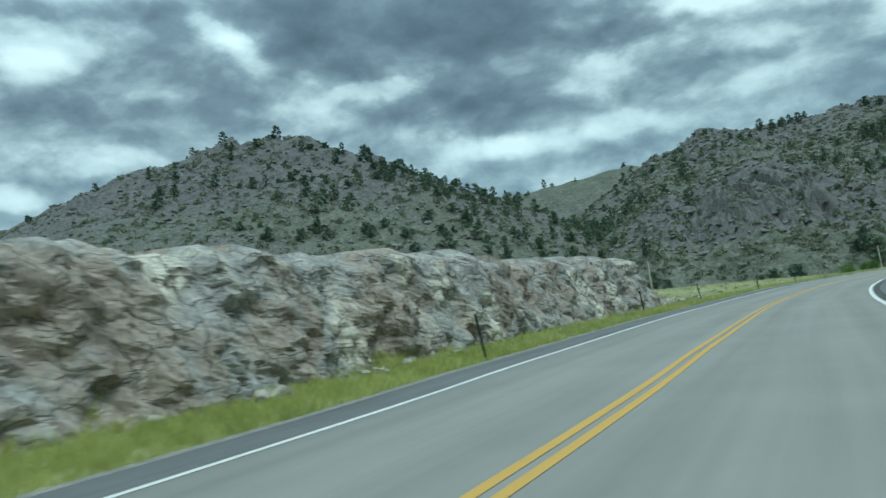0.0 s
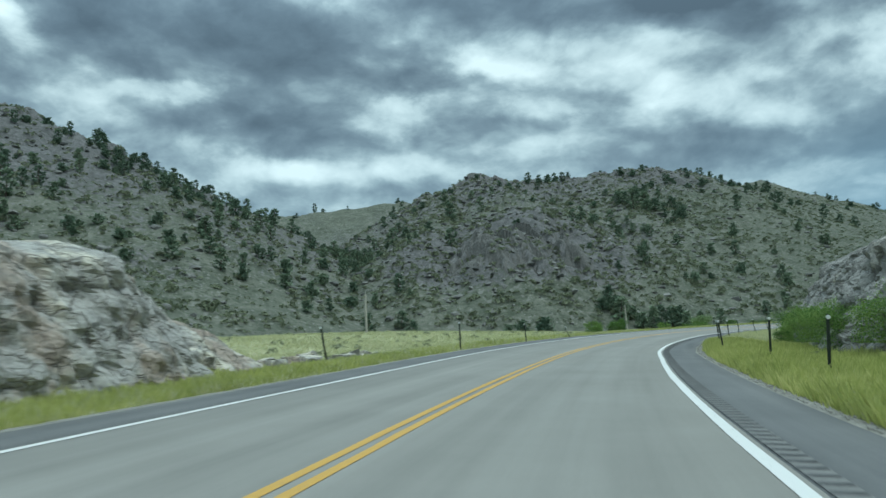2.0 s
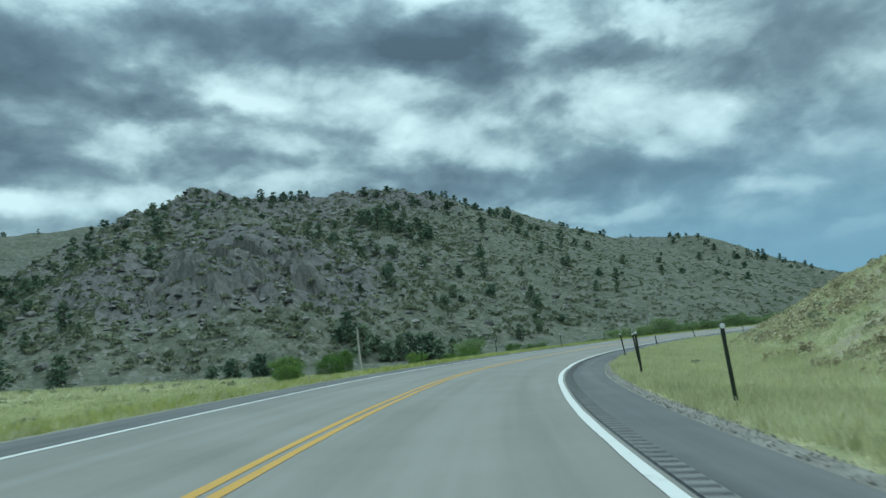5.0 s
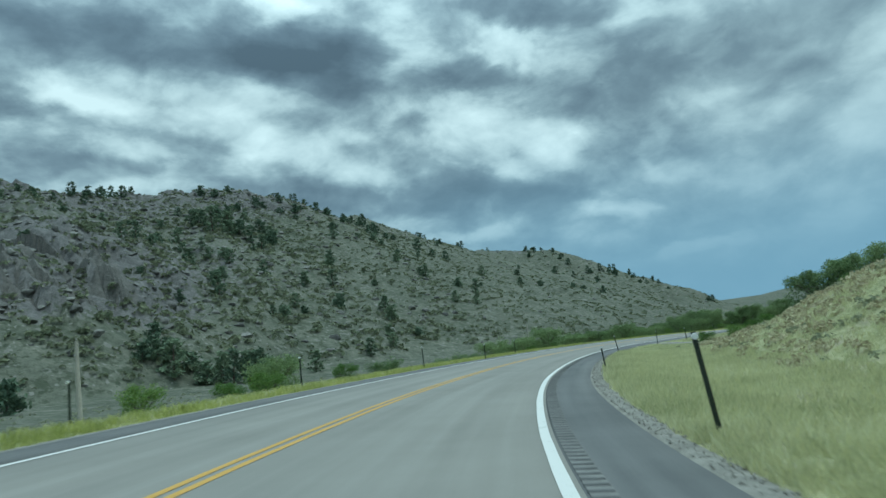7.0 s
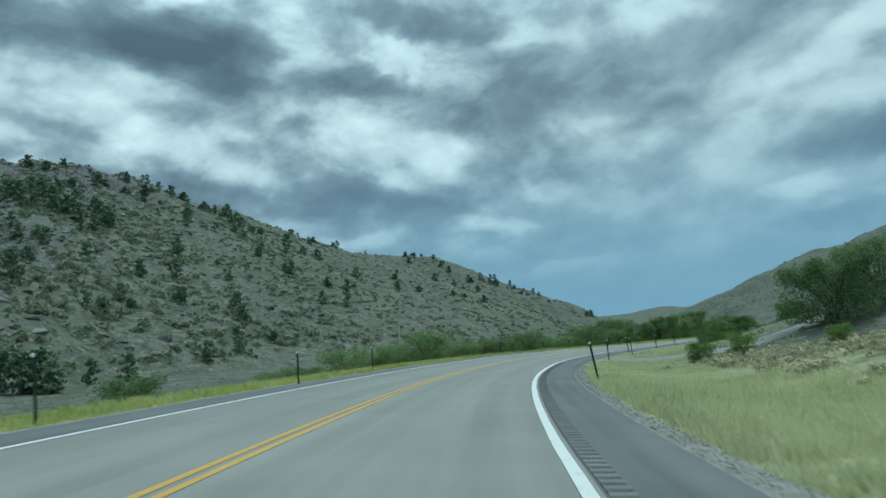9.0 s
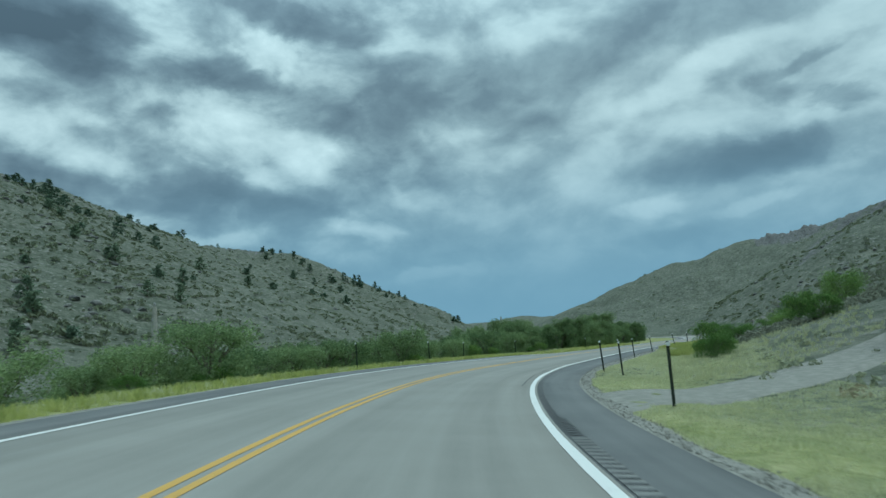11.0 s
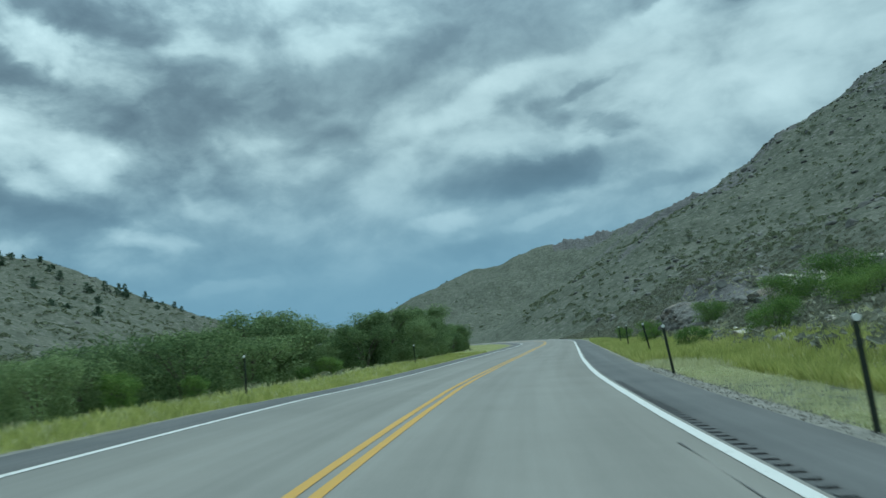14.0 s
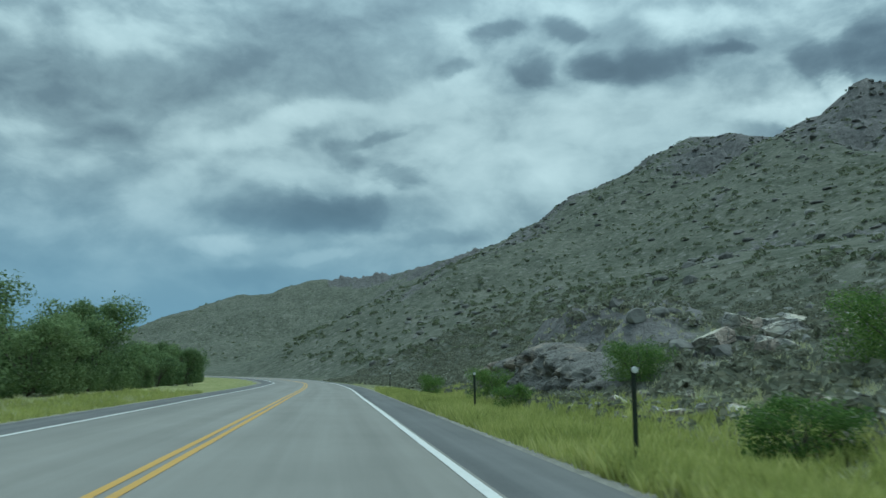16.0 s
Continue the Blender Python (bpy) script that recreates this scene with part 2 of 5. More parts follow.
def surface(name, stops, scale, fine, rough=0.85, relief=0.4, depth=0.03, islands=0.0, objects=0.0, leaf=0.0):
    """Two scales of noise through a colour ramp, fine bump; islands or objects: how far pieces vary in brightness."""
    m, tree, node, bsdf = material(name)
    place = node("ShaderNodeTexCoord").outputs["Object"]
    a, b = noise_of(node, place, scale), noise_of(node, place, fine, 5.0, 0.6)
    value = maths(node, "MULTIPLY_ADD", b, 0.5, maths(node, "MULTIPLY", a, 0.5))
    if islands:
        value = maths(node, "ADD", value, maths(node, "MULTIPLY", maths(node, "SUBTRACT", node("ShaderNodeNewGeometry").outputs["Random Per Island"], 0.5), islands))
    if objects:
        value = maths(node, "ADD", value, maths(node, "MULTIPLY", maths(node, "SUBTRACT", node("ShaderNodeObjectInfo").outputs["Random"], 0.5), objects))
    tree.links.new(ramp(node, value, stops), bsdf.inputs["Base Color"])
    bsdf.inputs["Roughness"].default_value = rough
    if relief:
        bump(node, tree, bsdf, b, relief, depth)
    if leaf:
        # thin leaves let light through
        bsdf.inputs["Specular IOR Level"].default_value = 0.15
        thin = node("ShaderNodeBsdfTranslucent")
        tree.links.new(bsdf.inputs["Base Color"].links[0].from_socket, thin.inputs["Color"])
        both = node("ShaderNodeMixShader", i0=leaf)
        tree.links.new(bsdf.outputs[0], both.inputs[1])
        tree.links.new(thin.outputs[0], both.inputs[2])
        tree.links.new(both.outputs[0], tree.nodes["Material Output"].inputs["Surface"])
    return m


def build_ground_material():
    """Dry grass, green verge grass, bare soil and rock, mixed by masks that the land carries and by noise."""
    m, tree, node, bsdf = material("dry_grass_and_rock")
    place = node("ShaderNodeTexCoord").outputs["Object"]
    rock = node("ShaderNodeAttribute", {"attribute_name": "rock"}).outputs["Fac"]
    lush = node("ShaderNodeAttribute", {"attribute_name": "lush"}).outputs["Fac"]
    pale = node("ShaderNodeAttribute", {"attribute_name": "pale"}).outputs["Fac"]
    n60, n9, n2, n05 = (noise_of(node, place, s, 5.0, 0.6) for s in (0.02, 0.11, 0.5, 2.5))
    grass = ramp(node, maths(node, "MULTIPLY_ADD", n9, 0.4, maths(node, "MULTIPLY_ADD", n05, 0.25, maths(node, "MULTIPLY", n2, 0.35))), [(0.36, (0.066, 0.076, 0.058)), (0.45, (0.104, 0.113, 0.088)), (0.55, (0.142, 0.148, 0.118)), (0.66, (0.197, 0.196, 0.162))])
    green = ramp(node, maths(node, "MULTIPLY_ADD", n05, 0.5, maths(node, "MULTIPLY", n2, 0.5)), [(0.32, (0.13, 0.15, 0.055)), (0.48, (0.23, 0.245, 0.10)), (0.62, (0.33, 0.325, 0.16))])
    stone = ramp(node, maths(node, "MULTIPLY_ADD", n05, 0.5, maths(node, "MULTIPLY", n2, 0.5)), [(0.32, (0.055, 0.055, 0.055)), (0.46, (0.108, 0.107, 0.105)), (0.58, (0.164, 0.161, 0.158)), (0.72, (0.233, 0.227, 0.223))])
    straw = ramp(node, maths(node, "MULTIPLY_ADD", n05, 0.5, maths(node, "MULTIPLY", n2, 0.5)), [(0.33, (0.19, 0.205, 0.105)), (0.48, (0.30, 0.305, 0.165)), (0.64, (0.41, 0.395, 0.24))])
    straw = mix(node, tree, node("ShaderNodeMapRange", {"interpolation_type": "SMOOTHSTEP"}, Value=maths(node, "MULTIPLY_ADD", n2, 0.5, n9), From_Min=0.76, From_Max=0.90, To_Max=0.8).outputs[0], straw, (0.30, 0.265, 0.205))
    is_pale = node("ShaderNodeMapRange", {"interpolation_type": "SMOOTHSTEP"}, Value=maths(node, "ADD", pale, maths(node, "MULTIPLY", maths(node, "SUBTRACT", n9, 0.5), 0.8)), From_Min=0.3, From_Max=0.7).outputs[0]
    patch = maths(node, "ADD", rock, maths(node, "MULTIPLY", maths(node, "SUBTRACT", n2, 0.5), 1.3))
    is_rock = node("ShaderNodeMapRange", {"interpolation_type": "SMOOTHSTEP"}, Value=patch, From_Min=0.42, From_Max=0.62).outputs[0]
    is_lush = node("ShaderNodeMapRange", {"interpolation_type": "SMOOTHSTEP"}, Value=maths(node, "ADD", lush, maths(node, "MULTIPLY", maths(node, "SUBTRACT", n9, 0.5), 0.9)), From_Min=0.3, From_Max=0.7).outputs[0]
    tuft = noise_of(node, place, 0.42, 4.0, 0.75)
    speck = node("ShaderNodeMapRange", {"interpolation_type": "SMOOTHSTEP"}, Value=maths(node, "MULTIPLY_ADD", n60, 0.35, tuft), From_Min=0.68, From_Max=0.80, To_Max=0.75).outputs[0]
    grass = mix(node, tree, speck, grass, (0.062, 0.074, 0.050))
    # scattered stones and low bushes, cell by cell
    for size, reach, tint, bias, share in ((0.62, 0.34, (0.235, 0.232, 0.212), 0.55, 0.75), (0.24, 0.30, (0.200, 0.197, 0.180), 0.60, 0.7), (0.45, 0.36, (0.060, 0.072, 0.050), 0.52, 0.85), (0.17, 0.30, (0.064, 0.076, 0.052), 0.58, 0.8)):
        bent = node("ShaderNodeVectorMath", {"operation": "MULTIPLY_ADD"}, i0=node("ShaderNodeTexNoise", Vector=place, Scale=size * 2.4, Detail=3.0).outputs["Color"], i1=(0.9 / size, 0.9 / size, 0.9 / size), i2=place).outputs[0]
        cell = node("ShaderNodeTexVoronoi", Vector=bent, Scale=size)
        pick = maths(node, "GREATER_THAN", maths(node, "MULTIPLY_ADD", n60, 0.5, node("ShaderNodeSeparateXYZ", i0=cell.outputs["Color"]).outputs[0]), bias + 0.25)
        spot = node("ShaderNodeMapRange", {"interpolation_type": "SMOOTHSTEP"}, Value=cell.outputs["Distance"], From_Min=reach, From_Max=reach * 0.6, To_Min=0.0, To_Max=share).outputs[0]
        grass = mix(node, tree, maths(node, "MULTIPLY", pick, spot), grass, tint)
    colour = mix(node, tree, is_rock, mix(node, tree, is_lush, mix(node, tree, is_pale, grass, straw), green), stone)
    tree.links.new(colour, bsdf.inputs["Base Color"])
    bsdf.inputs["Roughness"].default_value = 0.95
    bsdf.inputs["Specular IOR Level"].default_value = 0.1
    bump(node, tree, bsdf, maths(node, "MULTIPLY_ADD", n05, 0.4, n2), 0.9, 0.6)
    return m


def build_asphalt(name, dark, light, tracks):
    """Worn asphalt. The u of the map runs across the road in metres, v along it."""
    m, tree, node, bsdf = material(name)
    place = node("ShaderNodeTexCoord").outputs["Object"]
    across = node("ShaderNodeSeparateXYZ", i0=node("ShaderNodeUVMap").outputs[0])
    grain, blotch = noise_of(node, place, 45.0, 3.0), noise_of(node, place, 0.35, 5.0, 0.6)
    streak_at = node("ShaderNodeCombineXYZ", i0=maths(node, "MULTIPLY", across.outputs[0], 2.2), i1=maths(node, "MULTIPLY", across.outputs[1], 0.05), i2=0.0).outputs[0]
    streak = noise_of(node, streak_at, 1.0, 4.0)
    value = maths(node, "MULTIPLY_ADD", grain, 0.2, maths(node, "MULTIPLY_ADD", blotch, 0.35, maths(node, "MULTIPLY", streak, 0.45)))
    if tracks:
        # two wheel paths a lane, polished a little darker
        lane = maths(node, "PINGPONG", maths(node, "ABSOLUTE", across.outputs[0]), 1.92)
        wear = node("ShaderNodeMapRange", {"interpolation_type": "SMOOTHSTEP"}, Value=maths(node, "ABSOLUTE", maths(node, "SUBTRACT", lane, 1.0)), From_Min=0.1, From_Max=0.6, To_Min=-0.05, To_Max=0.03).outputs[0]
        value = maths(node, "ADD", value, wear)
    tree.links.new(ramp(node, value, [(0.3, dark), (0.7, light)]), bsdf.inputs["Base Color"])
    bsdf.inputs["Roughness"].default_value = 0.8
    bump(node, tree, bsdf, grain, 0.35, 0.006)
    return m


def build_paint(name, colour, worn):
    m, tree, node, bsdf = material(name)
    place = node("ShaderNodeTexCoord").outputs["Object"]
    a, b = noise_of(node, place, 3.0, 5.0, 0.7), noise_of(node, place, 40.0, 3.0)
    wear = ramp(node, maths(node, "MULTIPLY_ADD", b, 0.4, maths(node, "MULTIPLY", a, 0.6)), [(0.56, 0.0), (0.70, 1.0)])
    tree.links.new(mix(node, tree, wear, colour, worn), bsdf.inputs["Base Color"])
    bsdf.inputs["Roughness"].default_value = 0.6
    return m


def build_cut_rock(name="blasted_granite", rusty=0.675, chalky=0.645, tone=0.92):
    """Blasted granite: grey, with rusty and pale stains and dark cracks."""
    m, tree, node, bsdf = material(name)
    place = node("ShaderNodeTexCoord").outputs["Object"]
    a, b, c = noise_of(node, place, 0.16, 3.0), noise_of(node, place, 1.1, 6.0, 0.65), noise_of(node, place, 7.0, 5.0, 0.6)
    column = node("ShaderNodeVectorMath", {"operation": "MULTIPLY"}, i0=place, i1=(1.0, 1.0, 0.45)).outputs[0]
    band, band2 = noise_of(node, column, 0.30, 4.0, 0.6), noise_of(node, node("ShaderNodeVectorMath", {"operation": "ADD"}, i0=column, i1=(31.0, 7.0, 3.0)).outputs[0], 0.36, 4.0, 0.6)
    fine = maths(node, "MULTIPLY_ADD", c, 0.45, maths(node, "MULTIPLY", b, 0.55))
    grey = ramp(node, fine, [(p, (r * tone, g * tone, bl * tone)) for p, r, g, bl in ((0.3, 0.17, 0.167, 0.155), (0.44, 0.31, 0.305, 0.285), (0.56, 0.43, 0.42, 0.39), (0.7, 0.56, 0.545, 0.50))])
    chalk = ramp(node, fine, [(0.32, (0.34, 0.315, 0.255)), (0.5, (0.55, 0.515, 0.425)), (0.66, (0.71, 0.675, 0.58))])
    rust = ramp(node, fine, [(0.35, (0.165, 0.136, 0.112)), (0.5, (0.290, 0.245, 0.204)), (0.65, (0.435, 0.378, 0.318))])
    grey = mix(node, tree, node("ShaderNodeMapRange", {"interpolation_type": "SMOOTHSTEP"}, Value=maths(node, "MULTIPLY_ADD", b, 0.3, band2), From_Min=chalky, From_Max=chalky + 0.12).outputs[0], grey, chalk)
    stain = node("ShaderNodeMapRange", {"interpolation_type": "SMOOTHSTEP"}, Value=maths(node, "MULTIPLY_ADD", b, 0.4, band), From_Min=rusty, From_Max=rusty + 0.12).outputs[0]
    bent = node("ShaderNodeVectorMath", {"operation": "MULTIPLY_ADD"}, i0=node("ShaderNodeTexNoise", Vector=place, Scale=1.3, Detail=4.0).outputs["Color"], i1=(0.9, 0.9, 0.9), i2=place).outputs[0]
    gaps = []
    for size, width in ((0.75, 0.022), (2.1, 0.035)):
        cell = node("ShaderNodeTexVoronoi", Vector=bent, Scale=size)
        cell.feature = "DISTANCE_TO_EDGE"
        gaps.append(node("ShaderNodeMapRange", {"interpolation_type": "SMOOTHSTEP"}, Value=cell.outputs["Distance"], From_Min=0.0, From_Max=width, To_Min=0.0, To_Max=1.0).outputs[0])
    joint = maths(node, "MULTIPLY", gaps[0], maths(node, "MULTIPLY_ADD", gaps[1], 0.6, 0.4))
    tree.links.new(mix(node, tree, joint, (0.19, 0.18, 0.163), mix(node, tree, stain, grey, rust)), bsdf.inputs["Base Color"])
    bsdf.inputs["Roughness"].default_value = 0.9
    bump(node, tree, bsdf, maths(node, "MULTIPLY_ADD", joint, 0.7, maths(node, "MULTIPLY_ADD", c, 0.4, b)), 0.7, 0.22)
    return m


GROUND = build_ground_material()
ASPHALT = build_asphalt("worn_asphalt", (0.175, 0.17, 0.155), (0.27, 0.262, 0.24), True)
SHOULDER = build_asphalt("dark_shoulder_asphalt", (0.072, 0.075, 0.077), (0.175, 0.176, 0.174), False)
GRAVEL = surface("gravel", [(0.3, (0.13, 0.125, 0.110)), (0.5, (0.21, 0.203, 0.18)), (0.68, (0.31, 0.30, 0.268))], 3.0, 38.0, 0.95, 0.8, 0.02, islands=0.15)
WHITE_PAINT = build_paint("white_road_paint", (0.62, 0.62, 0.60), (0.28, 0.28, 0.26))
YELLOW_PAINT = build_paint("yellow_road_paint", (0.49, 0.295, 0.062), (0.30, 0.225, 0.115))
RUMBLE_LIGHT = surface("milled_strip", [(0.3, (0.108, 0.108, 0.104)), (0.6, (0.194, 0.194, 0.187))], 2.0, 30.0, 0.85, 0.2, 0.005)
RUMBLE_DARK = surface("milled_groove", [(0.3, (0.055, 0.056, 0.057)), (0.6, (0.105, 0.106, 0.107))], 2.0, 30.0, 0.9, 0.2, 0.005)
CUT_ROCK = build_cut_rock()
FIELD_ROCK = surface("weathered_granite", [(0.3, (0.066, 0.067, 0.063)), (0.48, (0.134, 0.133, 0.124)), (0.66, (0.233, 0.231, 0.212))], 0.25, 2.2, 0.92, 0.6, 0.15, islands=0.25)
PINE = surface("pine_needles", [(0.3, (0.084, 0.126, 0.087)), (0.5, (0.145, 0.199, 0.132)), (0.7, (0.233, 0.289, 0.184))], 0.6, 5.0, 0.9, 0, 0, islands=0.3, objects=0.25, leaf=0.2)
PINE_BARK = surface("pine_bark", [(0.35, (0.06, 0.046, 0.036)), (0.65, (0.14, 0.11, 0.09))], 2.0, 14.0, 0.95, 0.6, 0.03)
SHRUB = surface("mountain_shrub_leaves", [(0.25, (0.101, 0.124, 0.078)), (0.5, (0.179, 0.203, 0.128)), (0.75, (0.274, 0.292, 0.191))], 0.12, 1.5, 0.92, 0, 0, islands=0.35, leaf=0.3)
SAGE = surface("sagebrush_leaves", [(0.25, (0.176, 0.196, 0.128)), (0.5, (0.284, 0.304, 0.203)), (0.75, (0.405, 0.412, 0.284))], 0.5, 4.0, 0.92, 0, 0, islands=0.3, leaf=0.3)
LEAVES = surface("green_broad_leaves", [(0.25, (0.066, 0.125, 0.034)), (0.5, (0.141, 0.236, 0.065)), (0.72, (0.265, 0.361, 0.106))], 0.5, 3.0, 0.75, 0, 0, islands=0.35, objects=0.25, leaf=0.45)
BARK = surface("grey_bark", [(0.35, (0.07, 0.06, 0.048)), (0.65, (0.17, 0.15, 0.125))], 2.0, 14.0, 0.95, 0.6, 0.02)
GRASS_GREEN = surface("verge_grass_blades", [(0.25, (0.325, 0.365, 0.120)), (0.5, (0.555, 0.585, 0.215)), (0.75, (0.780, 0.765, 0.370))], 0.25, 1.2, 0.85, 0, 0, islands=0.3, leaf=0.5)
GRASS_DRY = surface("dry_grass_blades", [(0.25, (0.436, 0.463, 0.274)), (0.5, (0.668, 0.661, 0.409)), (0.75, (0.800, 0.800, 0.603))], 0.2, 1.2, 0.9, 0, 0, islands=0.3, leaf=0.5)
STEEL_GREEN = surface("dark_green_painted_steel", [(0.3, (0.016, 0.024, 0.018)), (0.7, (0.04, 0.052, 0.04))], 3.0, 30.0, 0.6, 0.2, 0.003)
REFLECTOR = surface("white_reflector", [(0.3, (0.68, 0.70, 0.70)), (0.7, (0.85, 0.86, 0.86))], 8.0, 60.0, 0.3, 0, 0)
POLE_WOOD = surface("weathered_pole_wood", [(0.3, (0.27, 0.255, 0.225)), (0.7, (0.50, 0.475, 0.43))], 1.2, 18.0, 0.9, 0.5, 0.01)
METAL = surface("galvanised_metal", [(0.3, (0.25, 0.25, 0.25)), (0.7, (0.42, 0.42, 0.42))], 3.0, 20.0, 0.5, 0.1, 0.003)
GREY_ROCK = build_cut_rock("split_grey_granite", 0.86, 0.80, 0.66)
CRAG_ROCK = build_cut_rock("weathered_brown_granite", 0.72, 0.84, 0.42)
SLAB_ROCK = build_cut_rock("jointed_hill_granite", 0.95, 0.97, 0.33)
BENCH_BRUSH = surface("grey_bench_brush", [(0.25, (0.135, 0.146, 0.108)), (0.5, (0.225, 0.233, 0.175)), (0.75, (0.335, 0.335, 0.262))], 0.5, 4.0, 0.92, 0, 0, islands=0.35, leaf=0.3)
WILLOW = surface("willow_leaves", [(0.25, (0.092, 0.145, 0.062)), (0.5, (0.178, 0.250, 0.112)), (0.72, (0.295, 0.375, 0.178))], 0.5, 3.0, 0.75, 0, 0, islands=0.35, objects=0.3, leaf=0.4)
BRUSH = surface("dry_brush_twigs", [(0.25, (0.266, 0.234, 0.152)), (0.5, (0.434, 0.398, 0.261)), (0.75, (0.602, 0.568, 0.392))], 0.5, 4.0, 0.92, 0, 0, islands=0.35, leaf=0.3)


# ---- the land: noise, road line, hills ----
def lattice(ix, iy, seed):
    """A hash of whole numbers to 0..1."""
    n = (ix.astype(np.int64) * 374761393 + iy.astype(np.int64) * 668265263 + seed * 974711) & 0xFFFFFFFF
    n = ((n ^ (n >> 13)) * 1274126177) & 0xFFFFFFFF
    return ((n ^ (n >> 16)) & 0xFFFF) / 65535.0


def value_noise(x, y, seed=0):
    ix, iy = np.floor(x), np.floor(y)
    fx, fy = x - ix, y - iy
    fx, fy = fx * fx * (3 - 2 * fx), fy * fy * (3 - 2 * fy)
    a, b = lattice(ix, iy, seed), lattice(ix + 1, iy, seed)
    c, d = lattice(ix, iy + 1, seed), lattice(ix + 1, iy + 1, seed)
    return (a + (b - a) * fx) * (1 - fy) + (c + (d - c) * fx) * fy


def fbm(x, y, size, octaves=4, seed=0):
    """Rolling noise about 0, of that size in metres."""
    total, amp, norm = 0.0, 1.0, 0.0
    for o in range(octaves):
        total = total + amp * (value_noise(x / size + 17.3 * o, y / size - 9.1 * o, seed + o) - 0.5)
        norm, amp, size = norm + amp, amp * 0.5, size * 0.5
    return 2 * total / norm


def ridge_height(x, y, line, power=1.0):
    """The height of a tent-shaped ridge: a line of (x, y, crest height, reach of its flanks)."""
    best = np.zeros_like(x)
    for (x0, y0, z0, w0), (x1, y1, z1, w1) in zip(line, line[1:]):
        dx, dy = x1 - x0, y1 - y0
        u = np.clip(((x - x0) * dx + (y - y0) * dy) / (dx * dx + dy * dy), 0, 1)
        d = np.hypot(x - x0 - u * dx, y - y0 - u * dy)
        w = w0 + u * (w1 - w0)
        best = np.maximum(best, (z0 + u * (z1 - z0)) * np.clip(1 - np.sqrt(d * d + 60) / w + 7.7 / w, 0, 1) ** power)
    return best


WEST_HILL = [(-520, 330, 70.0, 200), (-300, 345, 92, 200), (-230, 360, 74, 210), (-150, 375, 109.3, 210), (-90, 395, 120.8, 205), (-40, 408, 92.4, 185), (0, 430, 76.0, 160), (40, 455, 66.0, 130), (60, 500, 55.0, 110)]
SADDLE = [(-120, 700, 90.0, 300), (0, 640, 101.8, 220), (69, 605, 98.1, 200), (150, 600, 111.5, 180), (230, 560, 83.1, 200)]
MAIN_HILL = [(108, 482, 72.3, 150), (135, 450, 86.1, 165), (163, 430, 92.1, 175), (200, 440, 95.5, 185), (250, 445, 103.8, 195), (305, 447, 107.5, 205), (360, 470, 100.8, 230), (422, 497, 107.7, 255), (480, 500, 95.2, 260)]
SPUR_A = [(163, 430, 95, 160), (150, 360, 68, 110), (132, 305, 46, 62), (118, 284, 36, 44)]
SPUR_B = [(163, 430, 95, 150), (122, 380, 66, 90), (92, 318, 40, 60), (84, 290, 27, 42)]
SPUR_C = [(250, 445, 102, 150), (225, 370, 62, 100), (205, 318, 34, 70)]
SPUR_W = [(-90, 395, 113, 150), (-72, 330, 66, 120), (-66, 275, 42, 95), (-60, 225, 20, 70)]
SPUR_V = [(-40, 408, 98, 140), (-18, 350, 54, 90), (-15, 300, 30, 70)]
EAST_HILL = [(480, 500, 93.4, 260), (540, 505, 87.1, 240), (585, 500, 87.2, 220), (612, 455, 83.6, 190), (606, 395, 49.5, 150), (614, 372, 37, 100), (630, 330, 14, 80), (640, 285, 4, 60), (650, 250, 1, 50)]
SOUTH_HILL = [(960, 330, 22.0, 120), (900, 250, 33.0, 150), (875, 214, 46.0, 158), (851, 177, 68.5, 165), (825, 143, 69.8, 168), (800, 110, 76.1, 170), (779, 46, 81.1, 170), (748, 20, 84.5, 172), (718, -3, 89.5, 168), (684, -12, 88.0, 160), (650, -20, 87.0, 160), (560, -20, 80.4, 150), (525, -20, 86.8, 138), (489, -21, 88.1, 132), (474, -28, 91.1, 146), (460, -36, 98.2, 176), (446, -44, 94.9, 176), (432, -51, 88.0, 176), (416, -59, 92.9, 180), (400, -66, 98.4, 184), (365, -82, 91.9, 188), (290, -110, 106.0, 190), (180, -130, 100.0, 150), (60, -150, 92.0, 130), (-150, -230, 90.0, 130), (-420, -300, 80.0, 200)]
SOUTH_SPUR = [(718, -3, 84, 110), (640, 60, 45, 90), (590, 105, 18, 60)]
FAR_RANGE = [(1500, 1500, 60, 500), (2100, 1000, 80, 500), (2600, 640, 90, 500), (2900, 250, 60, 500), (3100, -400, 110, 700)]

HILLS = [(WEST_HILL, 1.15), (SADDLE, 1.0), (MAIN_HILL, 1.2), (SPUR_A, 0.9), (SPUR_B, 0.95), (SPUR_C, 1.1), (SPUR_W, 1.0), (SPUR_V, 1.0), (EAST_HILL, 1.2), (SOUTH_HILL, 1.15), (SOUTH_SPUR, 1.1), (FAR_RANGE, 1.0)]


def hill_height(x, y):
    h = np.zeros_like(x)
    for line, power in HILLS:
        h = np.maximum(h, ridge_height(x, y, line, power))
    return h


